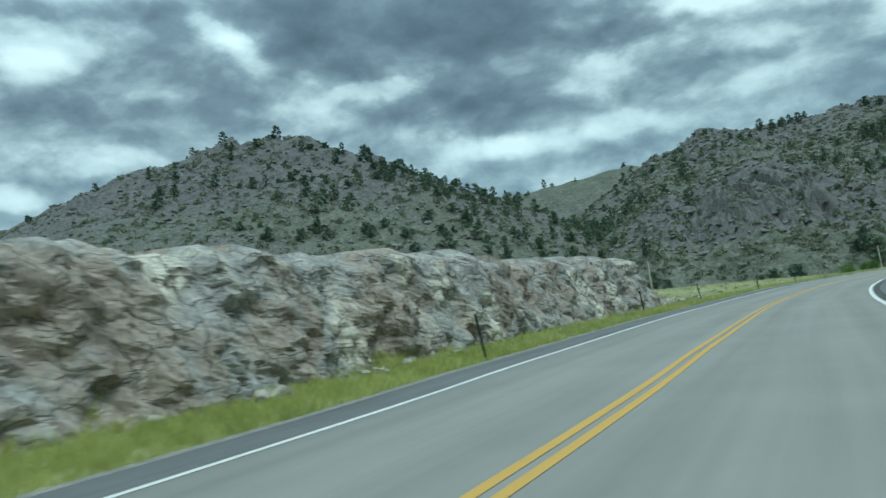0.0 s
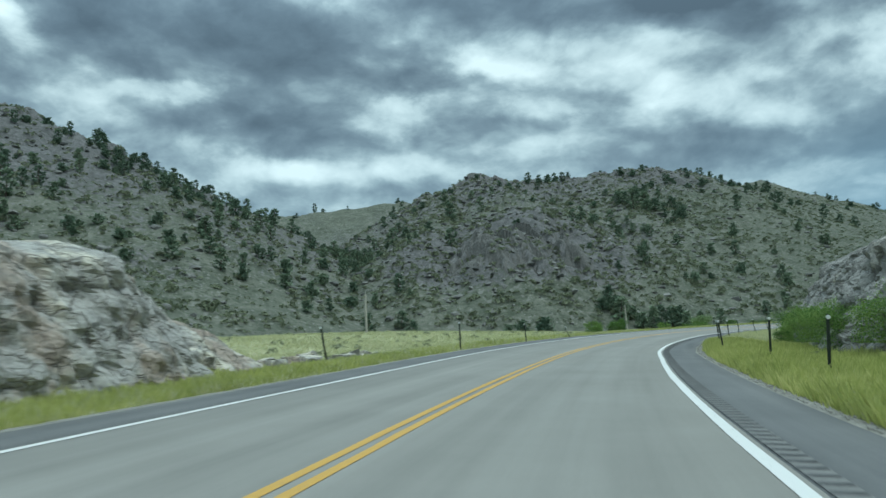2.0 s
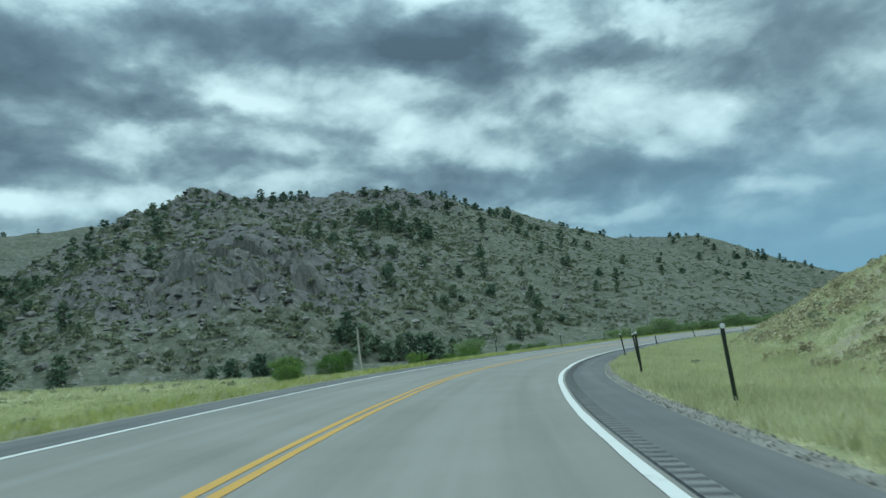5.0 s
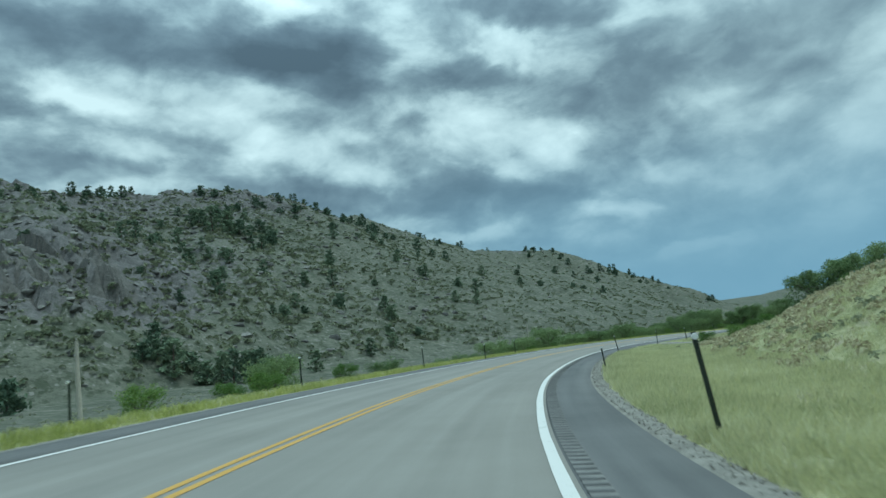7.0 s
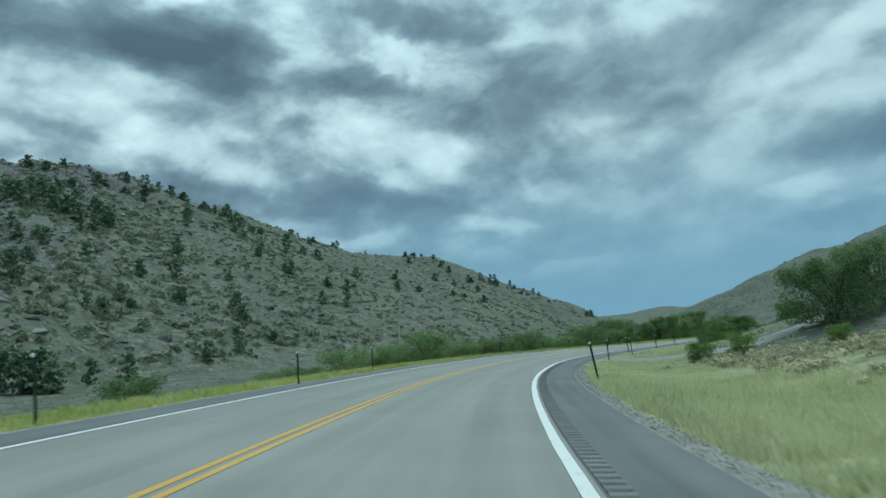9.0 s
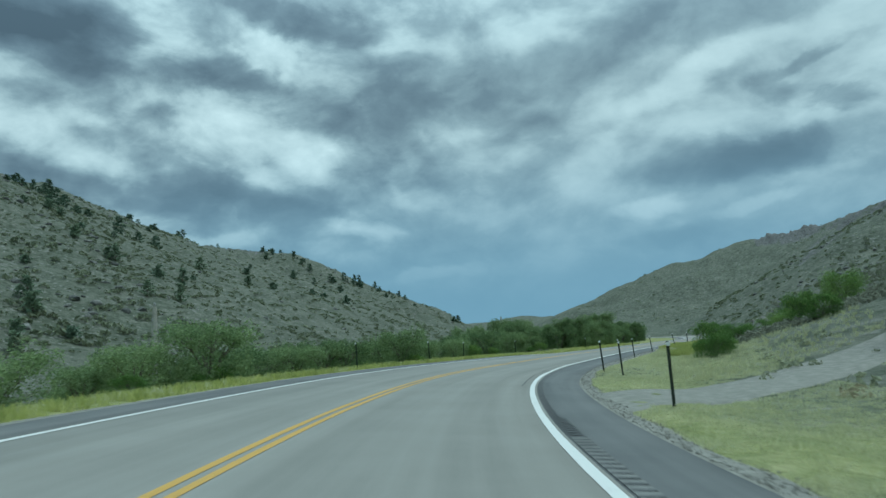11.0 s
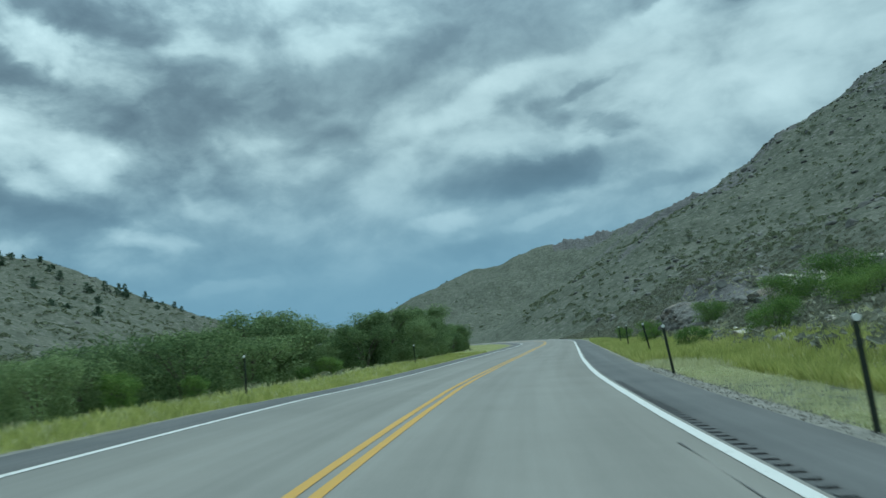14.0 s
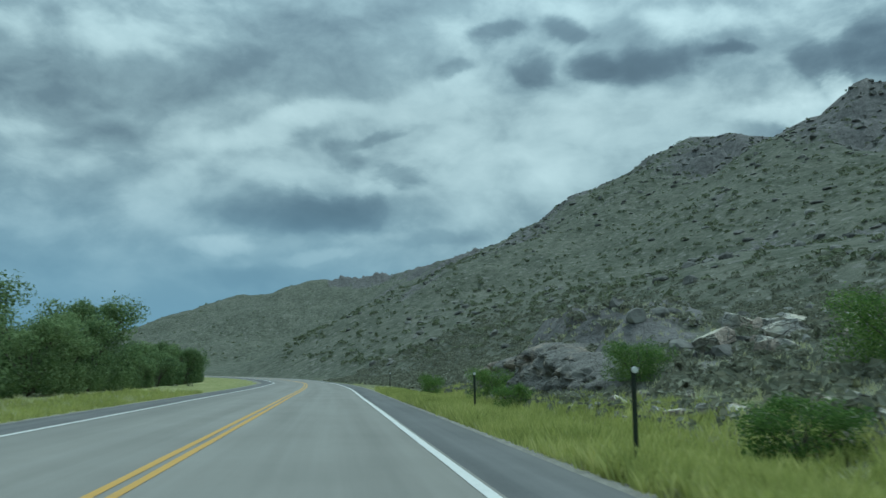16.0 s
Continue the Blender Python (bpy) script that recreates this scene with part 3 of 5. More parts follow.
def plates(x, y, size, seed=0, tilt=1.0):
    """Broken-rock relief: flat tilted plates with steps between them, about 0."""
    gx, gy = x / size, y / size
    cx, cy = np.floor(gx), np.floor(gy)
    best = np.full(x.shape, 9.0)
    value = np.zeros(x.shape)
    for i in (-1, 0, 1):
        for j in (-1, 0, 1):
            kx, ky = cx + i, cy + j
            fx, fy = kx + lattice(kx, ky, seed), ky + lattice(kx, ky, seed + 1)
            d = (gx - fx) ** 2 + (gy - fy) ** 2
            v = lattice(kx, ky, seed + 2) - 0.5 + tilt * ((lattice(kx, ky, seed + 3) - 0.5) * (gx - fx) + (lattice(kx, ky, seed + 4) - 0.5) * (gy - fy))
            near = d < best
            best, value = np.where(near, d, best), np.where(near, v, value)
    return 2 * value


def facets(x, y, size, seed=0, slope=1.1):
    """Chunky broken rock: the upper hull of many tilted blunt cones, with creases between; 0 to about 1."""
    gx, gy = x / size, y / size
    cx, cy = np.floor(gx), np.floor(gy)
    best = np.full(x.shape, -9.0)
    for i in (-1, 0, 1):
        for j in (-1, 0, 1):
            kx, ky = cx + i, cy + j
            dx, dy = gx - kx - lattice(kx, ky, seed), gy - ky - lattice(kx, ky, seed + 1)
            turn = 6.28 * lattice(kx, ky, seed + 5)
            ca, sa = np.cos(turn), np.sin(turn)
            u, v = ca * dx + sa * dy, -sa * dx + ca * dy
            tilt = (lattice(kx, ky, seed + 3) - 0.5) * 0.9 * u
            best = np.maximum(best, 0.5 * lattice(kx, ky, seed + 2) + tilt - slope * np.maximum(np.maximum(np.abs(u), np.abs(v) * 0.8) - 0.22, 0))
    return best + 0.25


def smooth(a, b, x):
    u = np.clip((x - a) / (b - a), 0, 1)
    return u * u * (3 - 2 * u)


# centre line of the road: x, y, cross fall to the south side, height
ROAD_ROWS = [
    (-58.0, -118.0, 0.0, 0.0), (-31.0, -65.0, 0.0, 0.0), (-4.1, -11.9, 0.0, 0.0), (2.9, 2.5, 0.013, 0.03), (10.3, 17.6, 0.023, 0.06), (18.57, 32.60, 0.030, 0.08), (27.57, 46.95, 0.047, 0.13),
    (37.27, 60.22, 0.055, 0.16), (47.51, 72.70, 0.055, 0.17), (58.97, 84.35, 0.055, 0.18), (72.45, 94.80, 0.055, 0.18), (87.27, 104.24, 0.055, 0.17),
    (102.62, 112.76, 0.055, 0.16), (117.8, 120.0, 0.055, 0.14), (132.97, 125.70, 0.057, 0.14), (148.26, 129.45, 0.059, 0.13), (164.02, 130.55, 0.050, 0.11),
    (179.99, 130.80, 0.030, 0.07), (195.39, 130.35, 0.0, 0.0), (230.0, 128.4, 0.0, 0.0), (265.0, 126.6, 0.0, 0.0), (300.0, 126.5, 0.0, 0.0),
    (334.0, 131.0, 0.0, 0.2), (366.0, 141.0, 0.0, 0.3), (410.0, 160.0, 0.0, 0.3), (500.0, 200.0, 0.0, 0.0), (620.0, 240.0, 0.0, 0.0),
]


def spline(rows, step):
    """A Catmull-Rom line through the rows, resampled at even steps along the ground."""
    p = np.array(rows, float)
    p = np.vstack([2 * p[0] - p[1], p, 2 * p[-1] - p[-2]])
    out = []
    for a, b, c, d in zip(p, p[1:], p[2:], p[3:]):
        for u in np.linspace(0, 1, 40, endpoint=False):
            out.append(0.5 * (2 * b + (c - a) * u + (2 * a - 5 * b + 4 * c - d) * u * u + (3 * b - a - 3 * c + d) * u ** 3))
    out = np.array(out + [p[-2]])
    run = np.r_[0, np.cumsum(np.hypot(*np.diff(out[:, :2], axis=0).T))]
    at = np.arange(0, run[-1], step)
    return at, np.stack([np.interp(at, run, out[:, k]) for k in range(out.shape[1])], 1)


ROAD_RUN, ROAD_LINE = spline(ROAD_ROWS, 1.0)
ROAD_AHEAD = np.gradient(ROAD_LINE[:, :2], axis=0)
ROAD_AHEAD /= np.hypot(*ROAD_AHEAD.T)[:, None]
ROAD_SIDE = np.stack([ROAD_AHEAD[:, 1], -ROAD_AHEAD[:, 0]], 1)
LANE, SOUTH_SHOULDER, NORTH_SHOULDER = 3.85, 1.5, 1.45
START = 120.0          # run of the road at the first camera


def road_coords(x, y):
    """For arrays of places: run along the road, offset from its centre (south positive), cross fall, height of the centre."""
    run, off, fall, high = (np.empty_like(x) for _ in range(4))
    for k in range(0, len(x), 20000):
        d = (x[k:k + 20000, None] - ROAD_LINE[None, :, 0]) ** 2 + (y[k:k + 20000, None] - ROAD_LINE[None, :, 1]) ** 2
        i = d.argmin(1)
        rx, ry = x[k:k + 20000] - ROAD_LINE[i, 0], y[k:k + 20000] - ROAD_LINE[i, 1]
        along = np.clip(rx * ROAD_AHEAD[i, 0] + ry * ROAD_AHEAD[i, 1], -1, 1)
        side = rx * ROAD_SIDE[i, 0] + ry * ROAD_SIDE[i, 1]
        run[k:k + 20000] = ROAD_RUN[i] + along
        off[k:k + 20000] = np.sign(side) * np.sqrt(d[np.arange(len(i)), i])
        fall[k:k + 20000], high[k:k + 20000] = ROAD_LINE[i, 2], ROAD_LINE[i, 3]
    return run, off, fall, high


def on_road(run, off, lift=0.0):
    """The place at a run and offset, on the road's own surface."""
    i = np.interp(run, ROAD_RUN, np.arange(len(ROAD_RUN)))
    x, y, sx, sy, fall, high = (np.interp(i, np.arange(len(ROAD_RUN)), a) for a in (ROAD_LINE[:, 0], ROAD_LINE[:, 1], ROAD_SIDE[:, 0], ROAD_SIDE[:, 1], ROAD_LINE[:, 2], ROAD_LINE[:, 3]))
    return np.stack([x + sx * off, y + sy * off, high - fall * np.clip(off, -6, 6) + lift], -1)


CUT_FROM, CUT_FULL, CUT_END = START - 60, START + 47.5, START + 60.0


def cut_height(run):
    return (3.1 + 0.4 * smooth(START, START + 20, run)) * np.clip((CUT_END - run) / (CUT_END - CUT_FULL), 0, 1) + 0.08 * np.sin(run * 0.35) + 0.06 * np.sin(run * 0.9 + 1)


def land(x, y):
    """Height of the ground, and its masks: how rocky, how lush."""
    shape = x.shape
    x, y = np.ravel(x).astype(float), np.ravel(y).astype(float)
    hills = hill_height(x, y)
    rugged = np.clip(hills / 22, 0, 1)
    high = hills + rugged * (fbm(x, y, 70, 3, 3) * 5.0 + fbm(x, y, 19, 3, 9) * 3.0)
    slabs = smooth(60, 25, np.hypot((x - 122) * 1.0, (y - 290) * 1.15))
    rock = 0.30 + 0.42 * fbm(x, y, 55, 3, 21) + 0.25 * smooth(55, 95, hills) + 0.55 * slabs
    rock += 0.12 * smooth(120, 20, x) * smooth(200, 260, y)
    rock -= 0.34 * smooth(190, 300, x) * smooth(60, 20, hills) + 0.22 * smooth(300, 420, x) * smooth(0, 100, y)
    rock = np.where(y < 100, rock + 0.02 + 0.35 * smooth(40, 80, hills), rock)
    rock = np.where(y < 100, rock - 0.10 + 1.15 * np.clip(fbm(x + 0.7 * y, 0.25 * (y - 0.7 * x), 20, 3, 88), -0.2, 1), rock)
    rock += 0.5 * smooth(55, 20, np.hypot(x - 392, (y - 98) * 1.3))
    rock += 0.20 * smooth(18, 40, hills) * smooth(330, 250, x) * (y > 150)
    rock -= 0.5 * smooth(530, 590, y) * smooth(330, 250, x)
    rock = np.clip(rock, 0, 1) * rugged
    high += np.clip(rock - 0.2, 0, 1) * (plates(x, y, 11, 31) * 3.4 + plates(x + 0.5 * y, y - 0.3 * x, 4.5, 47) * 1.3) + slabs * plates(0.8 * x + 0.35 * y, 0.25 * y, 9, 77) * 2.4
    near = (x > -150) & (x < 720) & (y > -160) & (y < 330)
    run, off, fall, mid = np.full(x.shape, 400.0), np.full(x.shape, -300.0), np.zeros(x.shape), np.zeros(x.shape)
    run[near], off[near], fall[near], mid[near] = road_coords(x[near], y[near])
    away = np.abs(off)
    north, south = off < 0, off >= 0
    base = np.zeros_like(x)
    # north: the cut at the start, a level meadow, then a hollow with a creek
    base = np.where(north, 0.35 * smooth(8, 30, away) + 2.2 * smooth(60, 150, away) + 0.25 * fbm(x, y, 14, 3, 5), base)
    hollow = smooth(START + 80, START + 110, run)
    shelf = smooth(START + 150, START + 112, run)
    brink = 10 + 46 * shelf
    base = np.where(north, base + 1.35 * smooth(9, 45, away) * shelf * smooth(START + 52, START + 66, run) * (1 - smooth(brink, brink + 30, away)), base)
    base = np.where(north, base - hollow * (2.2 * smooth(brink, brink + 14, away) - 1.0 * smooth(60 + brink, 130 + brink, away)), base)
    cut = cut_height(run) * smooth(9.6, 11.4, away) * smooth(CUT_END + 3, CUT_FULL, run)
    cut *= 1 + 0.25 * fbm(x, y, 9, 3, 8) + 0.25 * smooth(15, 50, away)
    base = np.where(north & near, base + cut, base)
    # south: a shallow ditch, near spur, a bench that climbs to the hill
    spur_run = smooth(START + 96, START + 116, run) * smooth(START + 202, START + 150, run)
    spur = (0.45 * np.clip(away - 12.2, 0, 9) + 0.08 * np.clip(away - 21.2, 0, 25)) * spur_run
    spur = spur + np.clip(spur / 2, 0, 1) * 0.45 * fbm(x, y, 6, 3, 71)
    knob = 4.4 * smooth(11.6, 15.5, away) * smooth(START + 58, START + 70, run) * smooth(START + 102, START + 95, run) * smooth(70, 30, away) * (1 + 0.25 * fbm(x, y, 7, 3, 66))
    rise = 0.30 * np.clip(away - 16, 0, 50) * smooth(START + 70, START + 55, run)
    bench = 0.24 * np.clip(away - 8.5, 0, 60) * smooth(START + 208, START + 246, run) * smooth(90, 40, away) * (1 - 0.55 * smooth(START + 320, START + 420, run))
    yard = 0.3 * fbm(x, y, 20, 3, 12) * smooth(9, 20, away)
    base = np.where(south, -0.62 * smooth(6, 9, away) * smooth(26, 12, away) + np.maximum(np.maximum(spur, rise), knob) + bench + yard, base)
    outcrop = np.clip(knob / 4, 0, 1)
    base = np.where(south, base + outcrop * (plates(x, y, 3.4, 91) * 0.7 + plates(x, y, 1.7, 95) * 0.35), base)
    crag = smooth(11, 4, np.hypot((x - 234) * 0.8, (y - 113) * 1.2)) * smooth(12.5, 15.5, away)
    base = np.where(south, base + crag * (2.6 + plates(x, y, 3.0, 101) * 1.3), base)
    beside = mid - fall * np.clip(off, -6, 6)
    verge = beside - 0.10 - 0.3 * smooth(4.6, 5.0, 6.2 - np.clip(away - 0.0, 0, 6.2) + 3.9)
    w = np.where(south, smooth(6.2, 9.0, away), smooth(7.0, 11.0, away))
    z = np.where(near, verge * (1 - w) + (base + high) * w, base + high)
    rock = np.where(near, np.maximum(rock, np.where(south, np.maximum(outcrop, crag) * 0.95, cut / 3.5 * 0.75 * smooth(40, 14, away))), rock)
    lush = np.where(near, 0.95 * smooth(24, 7, away) * (0.55 + 0.45 * smooth(START + 95, START + 60, run)) + 0.45 * smooth(90, 30, away) * north * hollow, 0.0)
    lush = np.where(north & near & (run < START + 110), np.maximum(lush, 0.36 * smooth(95, 40, away)), lush)
    bank = smooth(START + 58, START + 76, run) * smooth(START + 185, START + 150, run)
    pale = np.where(near & south, bank * smooth(60, 30, away) + 0.6 * (1 - bank) * smooth(30, 14, away) * smooth(START + 205, START + 180, run), 0.0)
    pale = np.where(near & north, smooth(START + 40, START + 52, run) * smooth(START + 210, START + 165, run) * smooth(brink + 26, brink + 8, away), pale)
    lush = np.where(near & south, lush * (1 - 0.7 * smooth(START + 62, START + 74, run) * smooth(START + 176, START + 160, run)), lush)
    return tuple(np.clip(a, 0, 1).reshape(shape) if n else a.reshape(shape) for n, a in enumerate((z, rock, lush, pale)))


# ---- meshes ----
def mesh_object(name, verts, faces, mat, parent=None, flat=False):
    me = bpy.data.meshes.new(name)
    me.from_pydata([tuple(v) for v in verts], [], [tuple(f) for f in faces])
    me.materials.append(mat)
    if not flat:
        me.polygons.foreach_set("use_smooth", [True] * len(me.polygons))
    me.update()
    ob = new(name, me)
    if parent:
        ob.parent = parent
    return ob


def big_mesh(name, verts, faces, mat, flat=True, uv=None):
    """A mesh from arrays: n x 3 places and m x k corners."""
    verts, faces = np.asarray(verts, np.float32), np.asarray(faces, np.int32)
    me = bpy.data.meshes.new(name)
    k = faces.shape[1]
    me.vertices.add(len(verts))
    me.vertices.foreach_set("co", verts.ravel())
    me.loops.add(faces.size)
    me.loops.foreach_set("vertex_index", faces.ravel())
    me.polygons.add(len(faces))
    me.polygons.foreach_set("loop_start", np.arange(0, faces.size, k, dtype=np.int32))
    me.polygons.foreach_set("use_smooth", np.full(len(faces), not flat))
    if uv is not None:
        layer = me.uv_layers.new(name="UVMap")
        layer.data.foreach_set("uv", np.asarray(uv, np.float32)[faces.ravel()].ravel())
    me.materials.append(mat)
    me.update(calc_edges=True)
    return new(name, me)


def grid_faces(rows, cols):
    i = np.arange(rows * cols).reshape(rows, cols)
    return np.stack([i[:-1, :-1], i[:-1, 1:], i[1:, 1:], i[1:, :-1]], -1).reshape(-1, 4)


def part(name, bm, mat, parent, label=""):
    me = bpy.data.meshes.new(name)
    bm.to_mesh(me)
    bm.free()
    me.materials.append(mat)
    ob = new(name, me)
    ob.parent = parent
    return tagged(ob, label) if label else ob


# ---- ground ----
def steps(*spans):
    """Grid lines: (from, to, spacing) spans joined end to end."""
    out = []
    for a, b, s in spans:
        out += list(np.arange(a, b - 1e-6, s))
    return np.array(out + [spans[-1][1]])


def widen(edge, far, first, sign):
    out, d, s = [], 0.0, first
    while d < far:
        d += s
        s *= 1.35
        out.append(edge + sign * d)
    return out


gx = steps((-260, -40, 4), (-40, 300, 1.5), (300, 480, 3), (480, 900, 5))
gy = steps((-190, -30, 4.5), (-30, 190, 1.5), (190, 470, 2.8), (470, 660, 6))
gx = np.r_[widen(-260, 4000, 6, -1)[::-1], gx, widen(900, 4000, 8, 1)]
gy = np.r_[widen(-190, 4000, 6, -1)[::-1], gy, widen(660, 4000, 8, 1)]
GX, GY = np.meshgrid(gx, gy)
GZ, ROCKY, LUSH, PALE = land(GX, GY)
ground = big_mesh("ground", np.stack([GX, GY, GZ], -1).reshape(-1, 3), grid_faces(*GX.shape), GROUND, flat=False)
for mask, values in (("rock", ROCKY), ("lush", LUSH), ("pale", PALE)):
    ground.data.attributes.new(mask, "FLOAT", "POINT").data.foreach_set("value", values.astype(np.float32).ravel())
tagged(ground, "dry grassy valley floor rising to rocky granite hills", "ground", kind="structure")


def ground_z(x, y):
    """Heights of the ground sheet as meshed."""
    x, y = np.asarray(x, float), np.asarray(y, float)
    i = np.clip(np.searchsorted(gx, x) - 1, 0, len(gx) - 2)
    j = np.clip(np.searchsorted(gy, y) - 1, 0, len(gy) - 2)
    u, v = (x - gx[i]) / (gx[i + 1] - gx[i]), (y - gy[j]) / (gy[j + 1] - gy[j])
    return (GZ[j, i] * (1 - u) + GZ[j, i + 1] * u) * (1 - v) + (GZ[j + 1, i] * (1 - u) + GZ[j + 1, i + 1] * u) * v


def masks_at(x, y):
    i = np.clip(np.searchsorted(gx, x) - 1, 0, len(gx) - 2)
    j = np.clip(np.searchsorted(gy, y) - 1, 0, len(gy) - 2)
    return ROCKY[j, i], LUSH[j, i]


# ---- road ----
def edge_wander(run, off):
    """How far the south edge of the pavement strays from its even width."""
    w = np.interp(run - START, (0, 58, 66, 76, 90, 115, 126, 134, 143, 160, 176, 190, 213, 219, 226, 238), (0, 0, -0.14, -0.12, 0.05, 0.38, 0.25, 0.2, 0.1, 0.15, 0.2, 0.3, 0.25, 0.18, -0.05, 0))
    return w * smooth(2.0, 3.5, off)


def ribbon(name, runs, offs, lifts, mat, label, category, ragged=0.0, seed=0):
    """A strip along the road through offsets (metres from its centre) and heights above its surface."""
    runs = np.asarray(runs, float)
    rows, uv = [], []
    for n, (o, lift) in enumerate(zip(offs, lifts)):
        o = np.full(len(runs), float(o))
        if ragged and n in (0, len(offs) - 1):
            o = o + ragged * (fbm(runs, runs * 0 + 3.7 * n, 2.2, 3, seed))
        o = o + edge_wander(runs, o)
        rows.append(on_road(runs, o, lift))
        uv.append(np.stack([o, runs], -1))
    v, uv = np.stack(rows), np.stack(uv)
    ob = big_mesh(name, v.reshape(-1, 3), grid_faces(len(offs), len(runs))[:, ::-1], mat, flat=False, uv=uv.reshape(-1, 2))
    return tagged(ob, label, category, kind="structure")


RUNS = np.arange(4.0, ROAD_RUN[-1] - 2, 1.0)
SOUTH_EDGE, NORTH_EDGE = LANE + SOUTH_SHOULDER, -LANE - NORTH_SHOULDER
ribbon("road", RUNS, [-LANE - 0.12, -LANE - 0.05, -2, 0, 2, LANE + 0.05, LANE + 0.12], [-0.12, 0, 0, 0, 0, 0, -0.12], ASPHALT, "sun-bleached grey two-lane asphalt highway with worn wheel paths", "road")
ribbon("road_shoulder_south", RUNS, [LANE - 0.06, LANE - 0.02, LANE + 0.8, SOUTH_EDGE - 0.08, SOUTH_EDGE + 0.04], [-0.1, -0.008, -0.014, -0.03, -0.22], SHOULDER, "dark asphalt shoulder beside the curve", "road shoulder", 0.12, 3)
ribbon("road_shoulder_north", RUNS, [NORTH_EDGE - 0.04, NORTH_EDGE + 0.08, -LANE - 0.8, -LANE + 0.02, -LANE + 0.06], [-0.22, -0.03, -0.014, -0.008, -0.1], SHOULDER, "dark asphalt shoulder of the far lane", "road shoulder", 0.12, 5)
ribbon("gravel_verge_south", RUNS, [SOUTH_EDGE - 0.3, SOUTH_EDGE + 0.1, SOUTH_EDGE + 0.35, SOUTH_EDGE + 0.75, 7.0], [-0.15, -0.055, -0.08, -0.18, -0.75], GRAVEL, "pale loose gravel along the pavement edge", "gravel", 0.25, 7)
ribbon("gravel_verge_north", RUNS, [-7.6, NORTH_EDGE - 1.2, NORTH_EDGE - 0.5, NORTH_EDGE - 0.1, NORTH_EDGE + 0.3], [-0.75, -0.20, -0.08, -0.055, -0.15], GRAVEL, "thin gravel edge beside the far shoulder", "gravel", 0.25, 9)


def line_on_road(name, off, width, mat, label):
    ob = ribbon(name, RUNS, [off - width / 2, off + width / 2], [0.006, 0.006], mat, label, "road marking", 0.012, int(abs(off) * 10))
    return ob


line_on_road("edge_line_south", LANE - 0.08, 0.145, WHITE_PAINT, "worn solid white edge line")
line_on_road("edge_line_north", -LANE + 0.08, 0.13, WHITE_PAINT, "thin solid white edge line of the far lane")
line_on_road("centre_line_south", 0.115, 0.12, YELLOW_PAINT, "one of two solid yellow centre lines")
line_on_road("centre_line_north", -0.115, 0.12, YELLOW_PAINT, "one of two solid yellow centre lines")
ribbon("rumble_strip_bed", np.arange(START - 10, START + 196, 1.0), [LANE + 0.09, LANE + 0.34], [0.002, 0.0], RUMBLE_LIGHT, "pale milled strip beside the white line", "rumble strip")


def rumble_grooves():
    runs = np.arange(START - 5, START + 250, 0.31)
    v, f = [], []
    for r in runs:
        k = len(v)
        wide = 0.33 if r < START + 198 else 0.23
        for a, o in ((0, 0.08), (0, wide), (0.11, wide), (0.11, 0.08)):
            v.append(on_road(np.array([r + a]), np.array([LANE + o + float(edge_wander(r, LANE + o))]), 0.006)[0])
        f.append((k, k + 1, k + 2, k + 3))
    ob = big_mesh("rumble_grooves", v, f, RUMBLE_DARK)
    tagged(ob, "dark milled rumble grooves in the shoulder strip", "rumble strip", kind="stuff")


rumble_grooves()

TAR = surface("tar_seal", [(0.3, (0.092, 0.092, 0.090)), (0.7, (0.150, 0.149, 0.144))], 2.0, 25.0, 0.7, 0.2, 0.004)


def seam(name, off, width, r0, r1, label, ragged=0.03):
    """A thin sealed crack or paving joint along the road."""
    runs = np.arange(START + r0, START + r1, 0.6)
    return ribbon(name, runs, [off - width / 2, off + width / 2], [0.009, 0.009], TAR, label, "pavement seam", ragged, int(off * 31))


seam("lane_seam", LANE - 0.42, 0.022, 208, 240, "thin dark sealed crack inside the white edge line", 0.05)

TRACK_RUN, TRACK = spline([(130.5, 122.6), (134.0, 121.9), (137.5, 120.9), (141.5, 119.2), (146, 117.2), (152, 114.2), (159, 109.2), (168, 102.5), (180, 96)], 0.8)


def dirt_track():
    """A pale gravel track that leaves the road for the yard."""
    run, line = TRACK_RUN, TRACK
    ahead = np.gradient(line, axis=0)
    ahead /= np.hypot(*ahead.T)[:, None]
    v = []
    for o in (-1.9, -1.6, -0.6, 0.6, 1.6, 1.9):
        p = line + np.stack([ahead[:, 1], -ahead[:, 0]], -1) * (o + 0.15 * fbm(run, run * 0 + o, 3, 2, 4))[:, None]
        v.append(np.stack([p[:, 0], p[:, 1], ground_z(p[:, 0], p[:, 1]) + (0.04 if abs(o) < 1.8 else -0.2)], -1))
    v = np.stack(v)
    ob = big_mesh("dirt_track", v.reshape(-1, 3), grid_faces(v.shape[0], v.shape[1])[:, ::-1], GRAVEL, flat=False)
    tagged(ob, "pale gravel side track leaving the highway", "track", kind="structure")


dirt_track()

